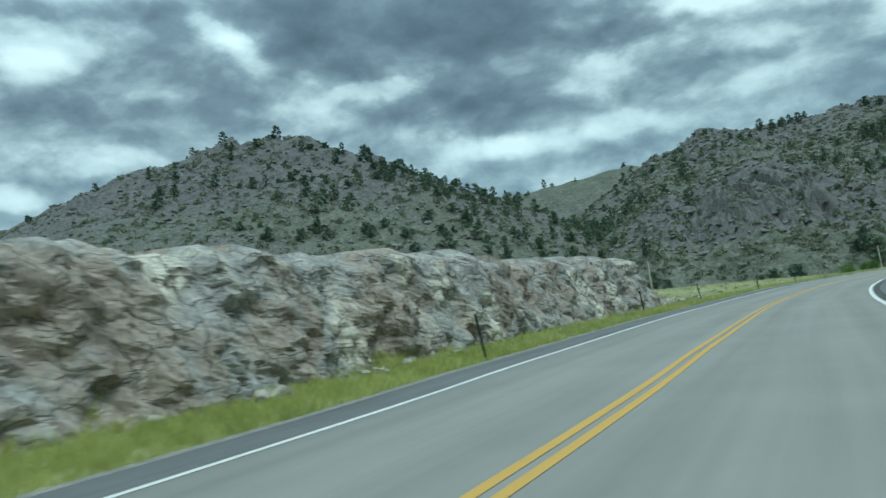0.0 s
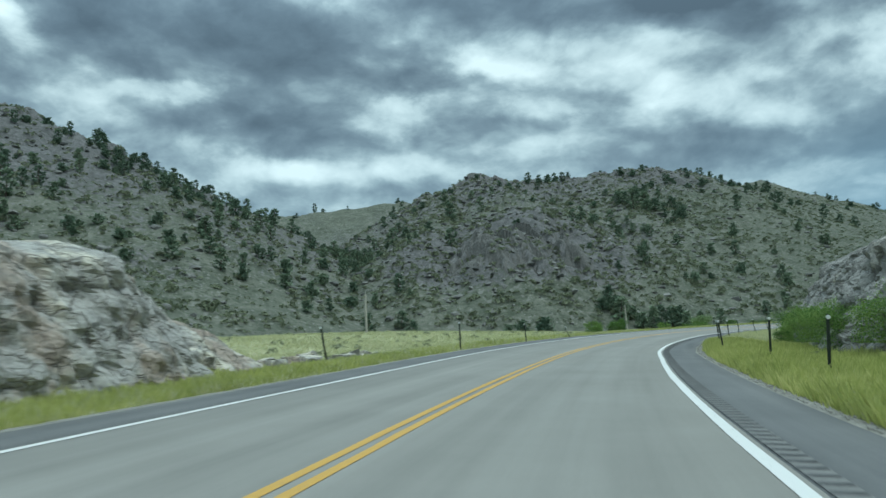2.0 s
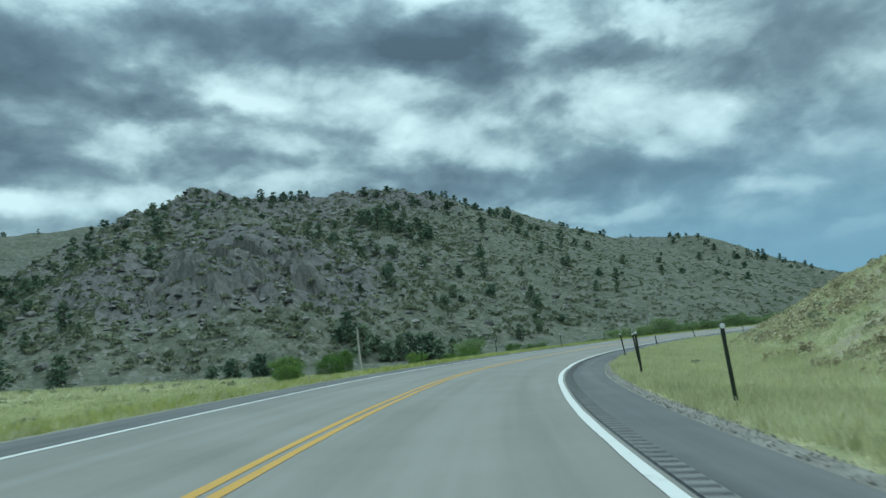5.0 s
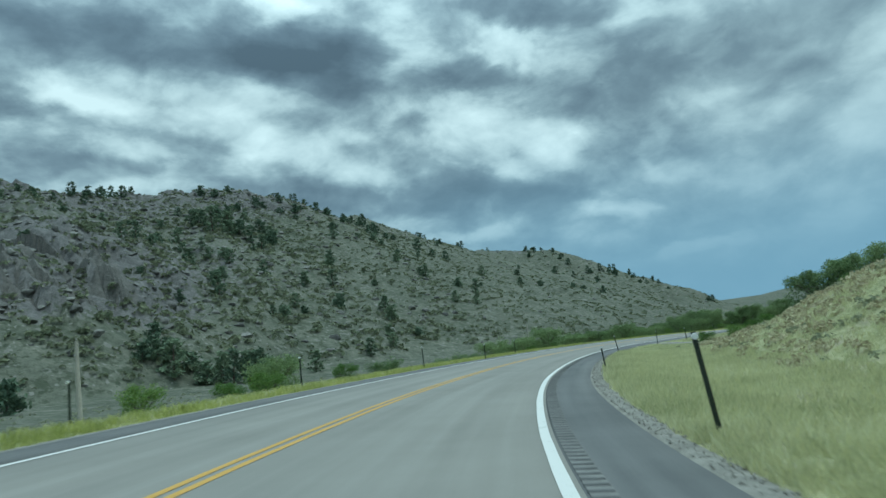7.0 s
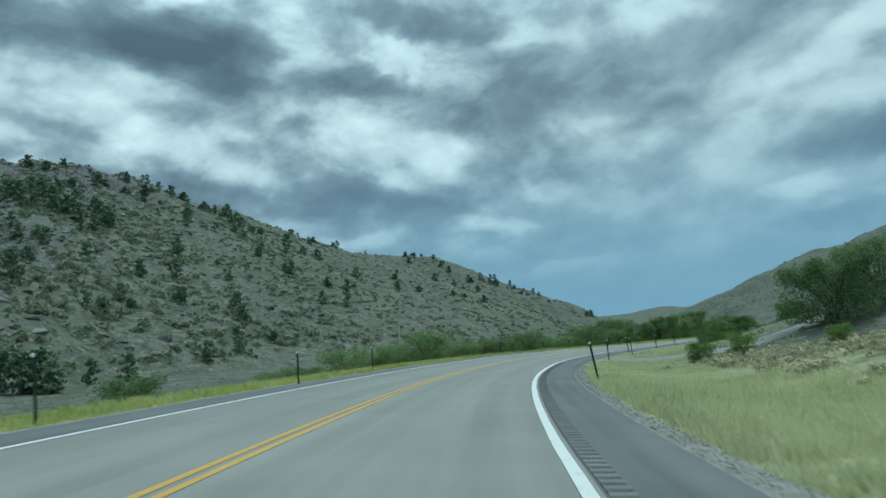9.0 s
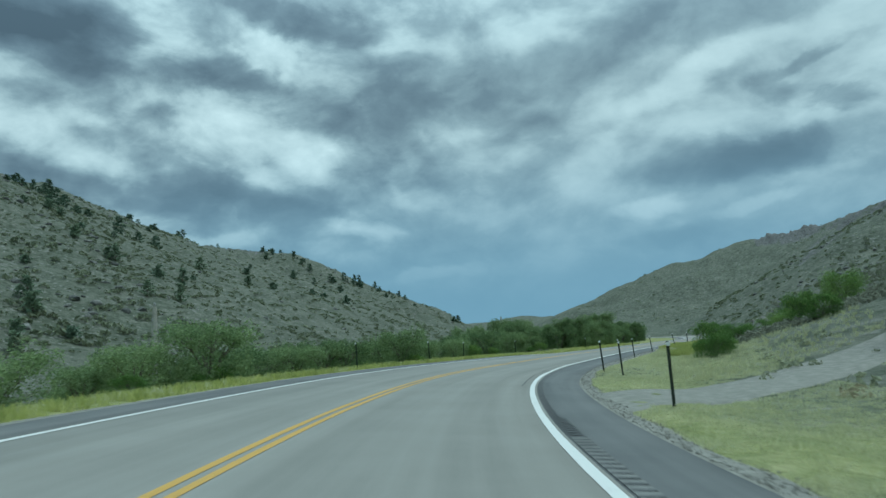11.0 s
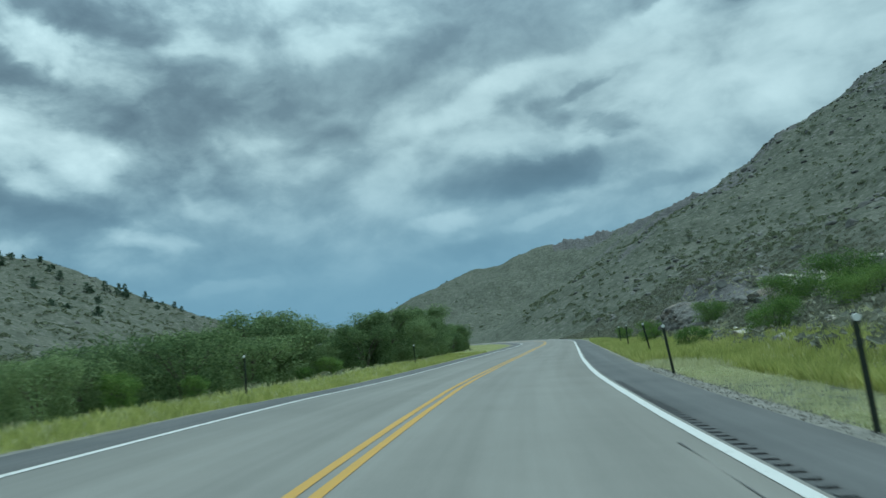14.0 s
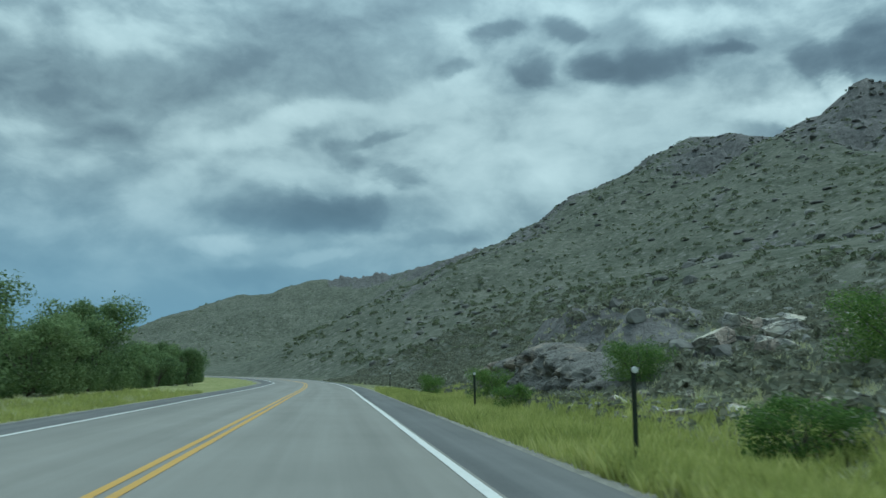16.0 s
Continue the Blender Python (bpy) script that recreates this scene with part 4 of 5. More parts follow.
# ---- the rock cut ----
def rock_face(name, runs, foot, top, lean, side, label, seed, mat=None, relief=1.0):
    """A blasted rock face along the road, stepped and faceted. foot, top, lean: by run, its offset, height and how far its head stands back."""
    ups = np.linspace(0, 1, 40)
    R, U = np.meshgrid(runs, ups)
    Z = U * top(R) * (1 + 0.07 * fbm(R, R * 0, 3.0, 3, seed) + 0.05 * plates(R, R * 0, 0.9, seed))
    out = relief * (facets(R + 0.4 * Z, 0.7 * Z, 1.7, seed, 1.3) * 0.75 + facets(R - 0.5 * Z, Z + 0.2 * R, 0.75, seed + 11, 1.4) * 0.38 + facets(R, 0.8 * Z, 0.36, seed + 23, 1.6) * 0.27 - 0.63)
    back = lean(R) * U ** 1.3 + 0.8 * smooth(0.86, 1.0, U) + 1.6 * smooth(0.97, 1.0, U)
    off = foot(R) + back - out * (0.5 + 0.5 * smooth(0, 0.2, U)) * (0.35 + 0.65 * smooth(1.0, 0.9, U)) - 0.45 * fbm(R, Z, 6, 2, seed + 3)
    P = on_road(R.ravel(), side * off.ravel())
    P[:, 2] = Z.ravel() * 1.06 - 0.45
    faces = grid_faces(*R.shape)
    ob = big_mesh(name, P, faces[:, ::-1] if side < 0 else faces, mat or CUT_ROCK, flat=True)
    return tagged(ob, label, "rock face", kind="structure")


rock_face("rock_cut_north", np.arange(START - 58, CUT_END + 1, 0.2), lambda r: 8.75 + 0.7 * smooth(CUT_FULL, CUT_END, r), lambda r: cut_height(r) + 0.6 * smooth(CUT_END + 1, CUT_END - 5, r), lambda r: 1.5 + 2.0 * smooth(CUT_FULL - 4, CUT_END, r), -1, "blasted grey granite road cut with rusty and pale stains", 141)
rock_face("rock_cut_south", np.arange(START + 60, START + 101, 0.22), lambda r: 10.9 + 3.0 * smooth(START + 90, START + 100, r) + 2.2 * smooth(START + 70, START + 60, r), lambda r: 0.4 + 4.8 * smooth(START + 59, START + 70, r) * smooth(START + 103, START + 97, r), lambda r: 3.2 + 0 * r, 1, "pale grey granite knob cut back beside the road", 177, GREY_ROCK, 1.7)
rock_face("roadside_outcrop", np.arange(START + 287, START + 326, 0.2), lambda r: 11.3 + 2.5 * smooth(START + 310, START + 325, r) + 2.2 * smooth(START + 295, START + 287, r), lambda r: 0.3 + (2.75 + 0.7 * fbm(r, r * 0, 5, 2, 9)) * smooth(START + 287, START + 296, r) * smooth(START + 326, START + 305, r), lambda r: 1.5 + 0 * r, 1, "weathered brown granite crag above the grassy verge", 205, CRAG_ROCK, 1.8)
rock_face("low_rock_bank", np.arange(START + 256, START + 286, 0.25), lambda r: 10.6 + 1.2 * smooth(START + 266, START + 256, r) + 1.2 * smooth(START + 276, START + 286, r), lambda r: 0.2 + (0.65 + 0.3 * fbm(r, r * 0, 4, 2, 4)) * smooth(START + 256, START + 266, r) * smooth(START + 286, START + 276, r), lambda r: 1.6 + 0 * r, 1, "low crumbling reddish granite bank behind the verge grass", 233, CRAG_ROCK)


def hill_slabs():
    """The bare jointed granite slabs on the flank of the main hill, finer than the ground sheet."""
    u, v = np.meshgrid(np.arange(78, 168, 0.8), np.arange(236, 336, 0.8))
    edge = np.hypot((u - 120) / 1.1, (v - 284) / 1.15) + 7 * fbm(u, v, 22, 3, 301)
    bare = smooth(33, 19, edge)
    across = 0.86 * u + 0.30 * v
    blocks = plates(across, 0.30 * v, 4.6, 331, 2.2) * 1.5 + plates(u, 0.6 * v, 2.4, 341, 2.0) * 0.5 + facets(across, 0.22 * v - 0.1 * u, 6.5, 303, 2.2) * 3.0 + facets(across + 0.15 * v, 0.3 * v, 3.6, 311, 1.6) * 1.3 + 0.25 * fbm(u, v, 2.5, 2, 307)
    z = ground_z(u, v) - 2.4 * (1 - bare) + bare * (blocks - 0.9)
    ob = big_mesh("hill_slabs", np.stack([u, v, z], -1).reshape(-1, 3), grid_faces(*u.shape), SLAB_ROCK, flat=True)
    tagged(ob, "bare grey granite slabs with deep cracks on the hillside", "rock face", kind="structure")


hill_slabs()


# ---- poles and posts ----
def tube(bm, points, radii, sides=8):
    """A tapered tube along points."""
    rings = []
    for n, (p, r) in enumerate(zip(points, radii)):
        p = Vector(p)
        ahead = (Vector(points[min(n + 1, len(points) - 1)]) - Vector(points[max(n - 1, 0)])).normalized()
        a = ahead.orthogonal().normalized()
        b = ahead.cross(a)
        rings.append([bm.verts.new(p + r * (math.cos(t) * a + math.sin(t) * b)) for t in (2 * math.pi * k / sides for k in range(sides))])
    for low, up in zip(rings, rings[1:]):
        for k in range(sides):
            bm.faces.new((low[k], low[(k + 1) % sides], up[(k + 1) % sides], up[k]))
    bm.faces.new(rings[-1])
    bm.faces.new(rings[0][::-1])


def box(bm, size, at=(0, 0, 0), bevel=0.0):
    made = bmesh.ops.create_cube(bm, size=1.0, matrix=Matrix.Translation(at) @ Matrix.Diagonal((*size, 1)))
    if bevel:
        edges = list({e for v in made["verts"] for e in v.link_edges})
        bmesh.ops.bevel(bm, geom=edges, offset=bevel, segments=2, affect="EDGES")


def delineator(label, bent=False):
    """A road delineator: a U-shaped steel post with a round white reflector near its head."""
    root = new("delineator_post")
    tagged(root, label, "road marker", "delineators along the road")
    bm = bmesh.new()
    # channel section: web and two flanges, swept up (and kinked when bent)
    section = [(-0.045, 0.012), (-0.045, 0.028), (-0.022, 0.028), (-0.014, 0.002), (0.014, 0.002), (0.022, 0.028), (0.045, 0.028), (0.045, 0.012), (0.026, 0.012), (0.018, -0.012), (-0.018, -0.012), (-0.026, 0.012)]
    levels = [(-0.5, 0.0), (0.0, 0.0), (0.45, 0.0), (0.9, 0.0), (1.48, 0.0)] if not bent else [(-0.4, 0.0), (0.0, 0.0), (0.35, -0.12), (0.6, -0.27), (0.8, -0.30), (1.05, -0.27)]
    rings = [[bm.verts.new((x * 0.78 + lean, y * 0.9, z)) for x, y in section] for z, lean in levels]
    for low, up in zip(rings, rings[1:]):
        for k in range(len(section)):
            bm.faces.new((low[k], low[(k + 1) % len(section)], up[(k + 1) % len(section)], up[k]))
    bm.faces.new(rings[-1])
    part("post", bm, STEEL_GREEN, root)
    bm = bmesh.new()
    head = levels[-1]
    bmesh.ops.create_cone(bm, cap_ends=True, segments=20, radius1=0.047, radius2=0.043, depth=0.03, matrix=Matrix.Translation((head[1], -0.035, head[0] - 0.06)) @ Matrix.Rotation(radians(90), 4, "X"))
    part("reflector", bm, REFLECTOR, root, "round white reflector")
    return root


def heading(x, y):
    i = int(((ROAD_LINE[:, 0] - x) ** 2 + (ROAD_LINE[:, 1] - y) ** 2).argmin())
    return math.degrees(math.atan2(-ROAD_AHEAD[i, 0], ROAD_AHEAD[i, 1]))


SOUTH_POSTS = [(24.9, 29.5, 3), (28.9, 36, 2), (33.3, 44.1, -6), (41, 54.6, -5), (50.6, 66.2, -3), (57.7, 74, -2), (63.3, 78.65, -6), (71.0, 85.9, -7), (91.1, 99.4, -5), (112.9, 111.0, -8), (136, 119.2, -1), (150.6, 122.5, -3), (153.5, 123.8, -4), (165.3, 124.8, -4), (173.0, 125.0, -3), (184.5, 125, -6), (194.6, 123.9, -9), (205.0, 123.4, -1), (219.5, 122, -2), (251, 120.6, 0)]
NORTH_POSTS = [(-1.8, 6.3, -6), (8.2, 30.2, -4), (15.7, 43, -8), (23.3, 51.1, 0), (30.2, 59.2, -2), (69, 103.2, 2), (81.2, 109.3, 1), (97, 117, 0), (110, 122.3, 1), (122.3, 128.4, 1), (154, 137.2, 0), (166.3, 138.2, -2), (176.5, 139.5, 2), (188, 138.4, 1), (214.2, 136.7, 0)]
SUNK_POSTS = {(91.1, 99.4): 0.35}
posts = {False: delineator("dark green steel delineator with a white reflector in the grass"), True: delineator("bent dark steel delineator beside the meadow", True)}


def plant_post(x, y, lean, bent=False, used=[]):
    z = float(ground_z(x, y)) - SUNK_POSTS.get((x, y), 0.0)
    m = pose(x, y, z, 0, 0, heading(x, y)) @ pose(0, 0, 0, 2, lean, 0)
    if bent in used:
        copy_thing(posts[bent], m)
    else:
        posts[bent].matrix_basis = m
        used.append(bent)


for x, y, lean in SOUTH_POSTS + NORTH_POSTS:
    plant_post(x, y, lean)
plant_post(39.3, 71.6, -4, True)


def utility_pole(x, y, top, lean, label):
    z = float(ground_z(x, y))
    root = new("utility_pole")
    root.matrix_basis = pose(x, y, z, 0, lean, 0)
    tagged(root, label, "utility pole", "poles along the valley")
    h = top - z
    bm = bmesh.new()
    tube(bm, [(0, 0, -0.5), (0.01, 0, h * 0.35), (0.0, 0.02, h * 0.7), (0.02, 0, h)], [0.17, 0.16, 0.135, 0.11], 12)
    part("pole", bm, POLE_WOOD, root)
    bm = bmesh.new()
    tube(bm, [(0.02, 0, h - 0.01), (0.02, 0, h + 0.12), (0.02, 0, h + 0.2)], [0.03, 0.06, 0.03], 8)
    part("insulator", bm, METAL, root, "grey pin insulator")
    bm = bmesh.new()
    box(bm, (0.10, 0.05, 0.16), (-0.13, 0, h * 0.86), 0.01)
    part("bracket", bm, METAL, root, "small metal bracket")


utility_pole(29.0, 109.4, 6.7, 0, "bare weathered wooden utility pole in the meadow")
utility_pole(80.5, 133.0, 4.7, -1, "leaning grey wooden utility pole beside the hollow")
utility_pole(147.0, 144.6, 4.1, -1, "pale wooden utility pole among green bushes")
utility_pole(228.6, 152.6, 5.4, 0, "wooden utility pole standing behind the trees")


# ---- plants ----
def spray_mesh(name, centres, sizes, normals, mat, corners=4, seed=0):
    """Many small leaf blades or clumps: one bent quad each, turned to its normal."""
    rng = np.random.default_rng(seed)
    n = len(centres)
    nrm = normals / np.maximum(np.linalg.norm(normals, axis=1, keepdims=True), 1e-6)
    a = np.cross(nrm, rng.normal(size=(n, 3)))
    a /= np.maximum(np.linalg.norm(a, axis=1, keepdims=True), 1e-6)
    b = np.cross(nrm, a)
    s = np.asarray(sizes)[:, None]
    lift = nrm * s * 0.25
    v = np.stack([centres - a * s - lift, centres - b * s * 0.55, centres + a * s - lift, centres + b * s * 0.55], 1).reshape(-1, 3)
    f = np.arange(4 * n).reshape(-1, 4)
    return big_mesh(name, v, f, mat, flat=True)


def pine(seed, height, spread, label):
    """A ponderosa or juniper: tapered trunk, uneven whorls of boughs, many small needle sprays."""
    rng = np.random.default_rng(seed)
    root = new("pine_tree")
    tagged(root, label, "pine tree", "pines on the hills")
    bm = bmesh.new()
    lean = rng.normal(0, 0.03, 2) * height
    tube(bm, [(0, 0, -0.6), (0, 0, height * 0.3), (lean[0] * 0.6, lean[1] * 0.6, height * 0.7), (lean[0], lean[1], height * 0.97)], [0.035 * height, 0.028 * height, 0.015 * height, 0.004 * height], 6)
    boughs = 15
    tips = []
    for k in range(boughs):
        u = 0.06 + 0.9 * (k + rng.random()) / boughs
        az = k * 2.4 + rng.normal(0, 0.4)
        reach = spread * min(1.0, 0.55 + 2.0 * u) * (1 - u) ** 0.30 * rng.uniform(0.5, 1.1)
        o = Vector((lean[0] * u, lean[1] * u, height * u))
        tip = o + Vector((math.cos(az) * reach, math.sin(az) * reach, rng.uniform(-0.05, 0.12) * reach + 0.02 * height))
        tube(bm, [o, o.lerp(tip, 0.9)], [0.008 * height, 0.003 * height], 3)
        tips.append((np.array(o), np.array(tip)))
    trunk = part("trunk", bm, PINE_BARK, root)
    c = []
    for o, tip in tips:
        for _ in range(24):
            q = rng.uniform(0.25, 1.08)
            c.append(o + (tip - o) * q + rng.normal(0, 0.11 * spread, 3) * (1, 1, 0.8))
    for _ in range(14):
        c.append(np.array([lean[0], lean[1], height]) + rng.normal(0, 1, 3) * (0.17 * spread, 0.17 * spread, 0.04 * height) - (0, 0, 0.04 * height))
    c = np.array(c)
    crown = spray_mesh("crown", c, rng.uniform(0.10, 0.20, len(c)) * spread, rng.normal(size=(len(c), 3)) + (0, 0, 0.8), PINE, seed=seed)
    crown.parent = root
    return root


def scatter(seed, count, x0, x1, y0, y1):
    rng = np.random.default_rng(seed)
    return rng.uniform(x0, x1, count), rng.uniform(y0, y1, count), rng


PINES = [pine(11, 5.6, 2.7, "dark green pine standing on the rocky hillside"), pine(12, 4.1, 2.7, "bushy dark juniper on the dry slope"), pine(13, 7.2, 3.0, "tall dark pine among the hill boulders"), pine(14, 3.3, 2.5, "low round juniper on the grassy slope")]
PINE_SPOTS = []


def plant_pines():
    rng = np.random.default_rng(5)
    # single trees that stand out: the crest lines, the foot of the main hill, the gully
    spots = [(102, 219, 1, 0.9), (92, 221, 1, 0.8), (221, 252, 2, 0.75), (229, 262, 1, 0.8), (243, 262, 3, 1.0), (206, 246, 2, 0.8), (178, 236, 0, 1.0), (171, 238, 2, 0.8), (163, 240, 1, 1.1), (152, 238, 0, 1.0), (146, 241, 1, 1.2), (139, 243, 0, 0.9), (61, 214, 0, 1.0)]
    spots += [(137.6 + 23 * u + rng.normal(0, 2.5), 246.8 - 24 * u + rng.normal(0, 3), int(rng.integers(0, 3)), rng.uniform(0.95, 1.35)) for u in np.linspace(0, 1, 13)]
    spots += [(243, 274.7, 1, 1.25), (94.7, 217, 1, 1.1), (98, 208, 1, 1.25)] + [(241 + rng.normal(0, 12), 372 + rng.normal(0, 10), int(rng.integers(0, 3)), rng.uniform(1.0, 1.5)) for _ in range(16)]
    for line, count, spread in ((WEST_HILL[2:], 20, 12), (MAIN_HILL, 30, 12), (EAST_HILL[:-2], 20, 8), (SADDLE[1:4], 9, 8)):
        pts = np.array(line, float)
        for _ in range(count):
            k = rng.integers(0, len(pts) - 1)
            p = pts[k] + (pts[k + 1] - pts[k]) * rng.random()
            px, py = p[0] + rng.normal(0, spread), p[1] + rng.normal(-4, spread)
            for _ in range(int(rng.integers(1, 4))):
                spots.append((px + rng.normal(0, 3.5), py + rng.normal(0, 3.5), int(rng.integers(0, 4)), rng.uniform(0.45, 1.05)))
    boxes = ((50, -80, 30, 255, 400), (60, -140, 20, 250, 400), (45, 20, 75, 240, 420), (34, 60, 150, 300, 430), (58, 150, 330, 275, 440), (30, 300, 480, 300, 480), (18, 520, 640, 320, 470), (3, 600, 760, -10, 60), (10, 190, 225, 330, 400), (70, -50, 25, 325, 410), (45, 250, 400, 400, 470), (40, 40, 95, 330, 440))
    for count, x0, x1, y0, y1 in boxes:
        for _ in range(count):
            spots.append((rng.uniform(x0, x1), rng.uniform(y0, y1), int(rng.integers(0, 4)), rng.uniform(0.6, 1.25)))
    # the nearest stand singly, the rest of the wood is one mass
    spots.sort(key=lambda s: min((s[0] - x) ** 2 + (s[1] - y) ** 2 for x, y in ((0, 0), (60, 85), (130, 125), (230, 128))))
    first, rest = set(), []
    for n, (x, y, kind, size) in enumerate(spots):
        m = pose(x, y, float(ground_z(x, y)) - 0.2, 0, 0, rng.uniform(0, 360)) @ Matrix.Diagonal((size, size, size * rng.uniform(0.85, 1.15), 1))
        if n >= 295:
            rest.append((kind, np.array(m)))
        elif kind in first:
            made = copy_thing(PINES[kind], Matrix())
            made.matrix_basis = m
        else:
            PINES[kind].matrix_basis = m
            first.add(kind)
    shapes = []
    for tree in PINES:
        me = [c for c in tree.children if c.name.startswith("crown")][0].data
        co = np.empty(len(me.vertices) * 3)
        me.vertices.foreach_get("co", co)
        shapes.append(co.reshape(-1, 3))
    v = np.concatenate([shapes[k] @ m[:3, :3].T + m[:3, 3] for k, m in rest])
    tagged(big_mesh("distant_pines", v, np.arange(len(v)).reshape(-1, 4), PINE), "dark pines dotted along the far hill crests", "pine trees", kind="stuff")


plant_pines()


def clump_field(name, seed, xs, ys, sizes, mat, leaves, label, category, squat=0.7, leaf=0.34):
    """Many low shrubs as one mass: each a dome of small leaf clumps."""
    rng = np.random.default_rng(seed)
    n = len(xs)
    zs = ground_z(xs, ys)
    d = rng.normal(size=(n, leaves, 3))
    d /= np.linalg.norm(d, axis=2, keepdims=True)
    d[:, :, 2] = np.abs(d[:, :, 2])
    r = rng.uniform(0.45, 1.0, (n, leaves, 1)) ** 0.5
    wide = rng.uniform(0.75, 1.3, (n, 1, 1))
    c = d * r * np.asarray(sizes)[:, None, None] * np.array([1, 1, squat]) * np.concatenate([wide, 1 / wide, np.ones_like(wide)], 2)
    c[:, :, 0] += xs[:, None]
    c[:, :, 1] += ys[:, None]
    c[:, :, 2] += zs[:, None]
    size = np.repeat(np.asarray(sizes), leaves) * rng.uniform(leaf * 0.7, leaf * 1.3, n * leaves)
    ob = spray_mesh(name, c.reshape(-1, 3), size, d.reshape(-1, 3) + rng.normal(0, 0.5, (n * leaves, 3)), mat, seed=seed)
    return tagged(ob, label, category, kind="stuff")


def hill_shrubs():
    """Dark mountain shrubs, thicker in the gullies and on rocky ground."""
    xs, ys, ss = [], [], []
    for seed, count, x0, x1, y0, y1, keep in ((31, 9500, -240, 130, 190, 470, 0.85), (32, 9000, 60, 330, 235, 470, 0.8), (33, 9000, 300, 660, 240, 520, 0.65), (36, 12000, 130, 480, 225, 470, 0.6), (38, 7000, -160, 130, 200, 420, 0.6), (34, 16000, 225, 620, -70, 130, 0.8), (35, 2600, 600, 880, -40, 260, 0.5)):
        x, y, rng = scatter(seed, count, x0, x1, y0, y1)
        h = hill_height(x, y)
        thick = 0.5 + 0.9 * fbm(x, y, 45, 3, seed) + 0.4 * fbm(x, y, 12, 2, seed + 1)
        ok = (h > 2.0) & (rng.random(count) < keep * np.clip(thick + 0.15, 0.05, 1))
        xs.append(x[ok]), ys.append(y[ok]), ss.append(rng.uniform(0.32, 1.0, ok.sum()) ** 2.2 * np.where(y[ok] < 140, 1.25, np.where(x[ok] > 280, 1.6, 2.2)))
    xs, ys, ss = (np.concatenate(a) for a in (xs, ys, ss))
    clump_field("hill_shrubs", 37, xs, ys, ss, SHRUB, 15, "dark green mountain shrubs dotted over the slopes", "shrubs", 0.75, 0.4)


hill_shrubs()


def boulders():
    """Weathered granite blocks strewn over the slopes, one joined mass."""
    xs, ys, ss = [], [], []
    for seed, count, x0, x1, y0, y1, big in ((41, 4200, -240, 130, 190, 470, 1.5), (42, 4200, 60, 330, 235, 470, 1.5), (43, 1800, 300, 660, 240, 520, 1.2), (44, 6000, 225, 620, -60, 118, 1.1), (45, 420, 218, 262, 90, 113, 0.62)):
        x, y, rng = scatter(seed, count, x0, x1, y0, y1)
        rock, _ = masks_at(x, y)
        ok = (hill_height(x, y) > 1.5) & (rng.random(count) < np.clip(rock * 1.6 + 0.06, 0, 0.9)) | (seed == 45)
        xs.append(x[ok]), ys.append(y[ok]), ss.append(big * rng.uniform(0.35, 1.0, ok.sum()) ** 2)
    xs, ys, ss = (np.concatenate(a) for a in (xs, ys, ss))
    zs = ground_z(xs, ys)
    rng = np.random.default_rng(46)
    bm = bmesh.new()
    bmesh.ops.create_icosphere(bm, subdivisions=2, radius=1.0)
    unit = np.array([v.co[:] for v in bm.verts])
    tri = np.array([[v.index for v in f.verts] for f in bm.faces])
    bm.free()
    n = len(xs)
    # blocks cut by a few random planes
    v = np.repeat(unit[None], n, 0)
    for _ in range(7):
        cut = rng.normal(size=(n, 1, 3))
        cut /= np.linalg.norm(cut, axis=2, keepdims=True)
        over = np.maximum((v * cut).sum(2, keepdims=True) - rng.uniform(0.45, 0.8, (n, 1, 1)), 0)
        v = v - over * cut
    v = v * rng.uniform(0.95, 1.06, (n, len(unit), 1))
    v = v * rng.uniform(0.7, 1.5, (n, 1, 3)) * np.array([1.15, 1.15, 0.75]) * ss[:, None, None]
    v += np.stack([xs, ys, zs - 0.05 * ss], -1)[:, None, :]
    f = (tri[None] + (np.arange(n) * len(unit))[:, None, None]).reshape(-1, 3)
    tagged(big_mesh("hill_boulders", v.reshape(-1, 3), f, FIELD_ROCK, flat=True), "weathered grey granite boulders strewn over the slopes", "boulders", kind="stuff")


boulders()


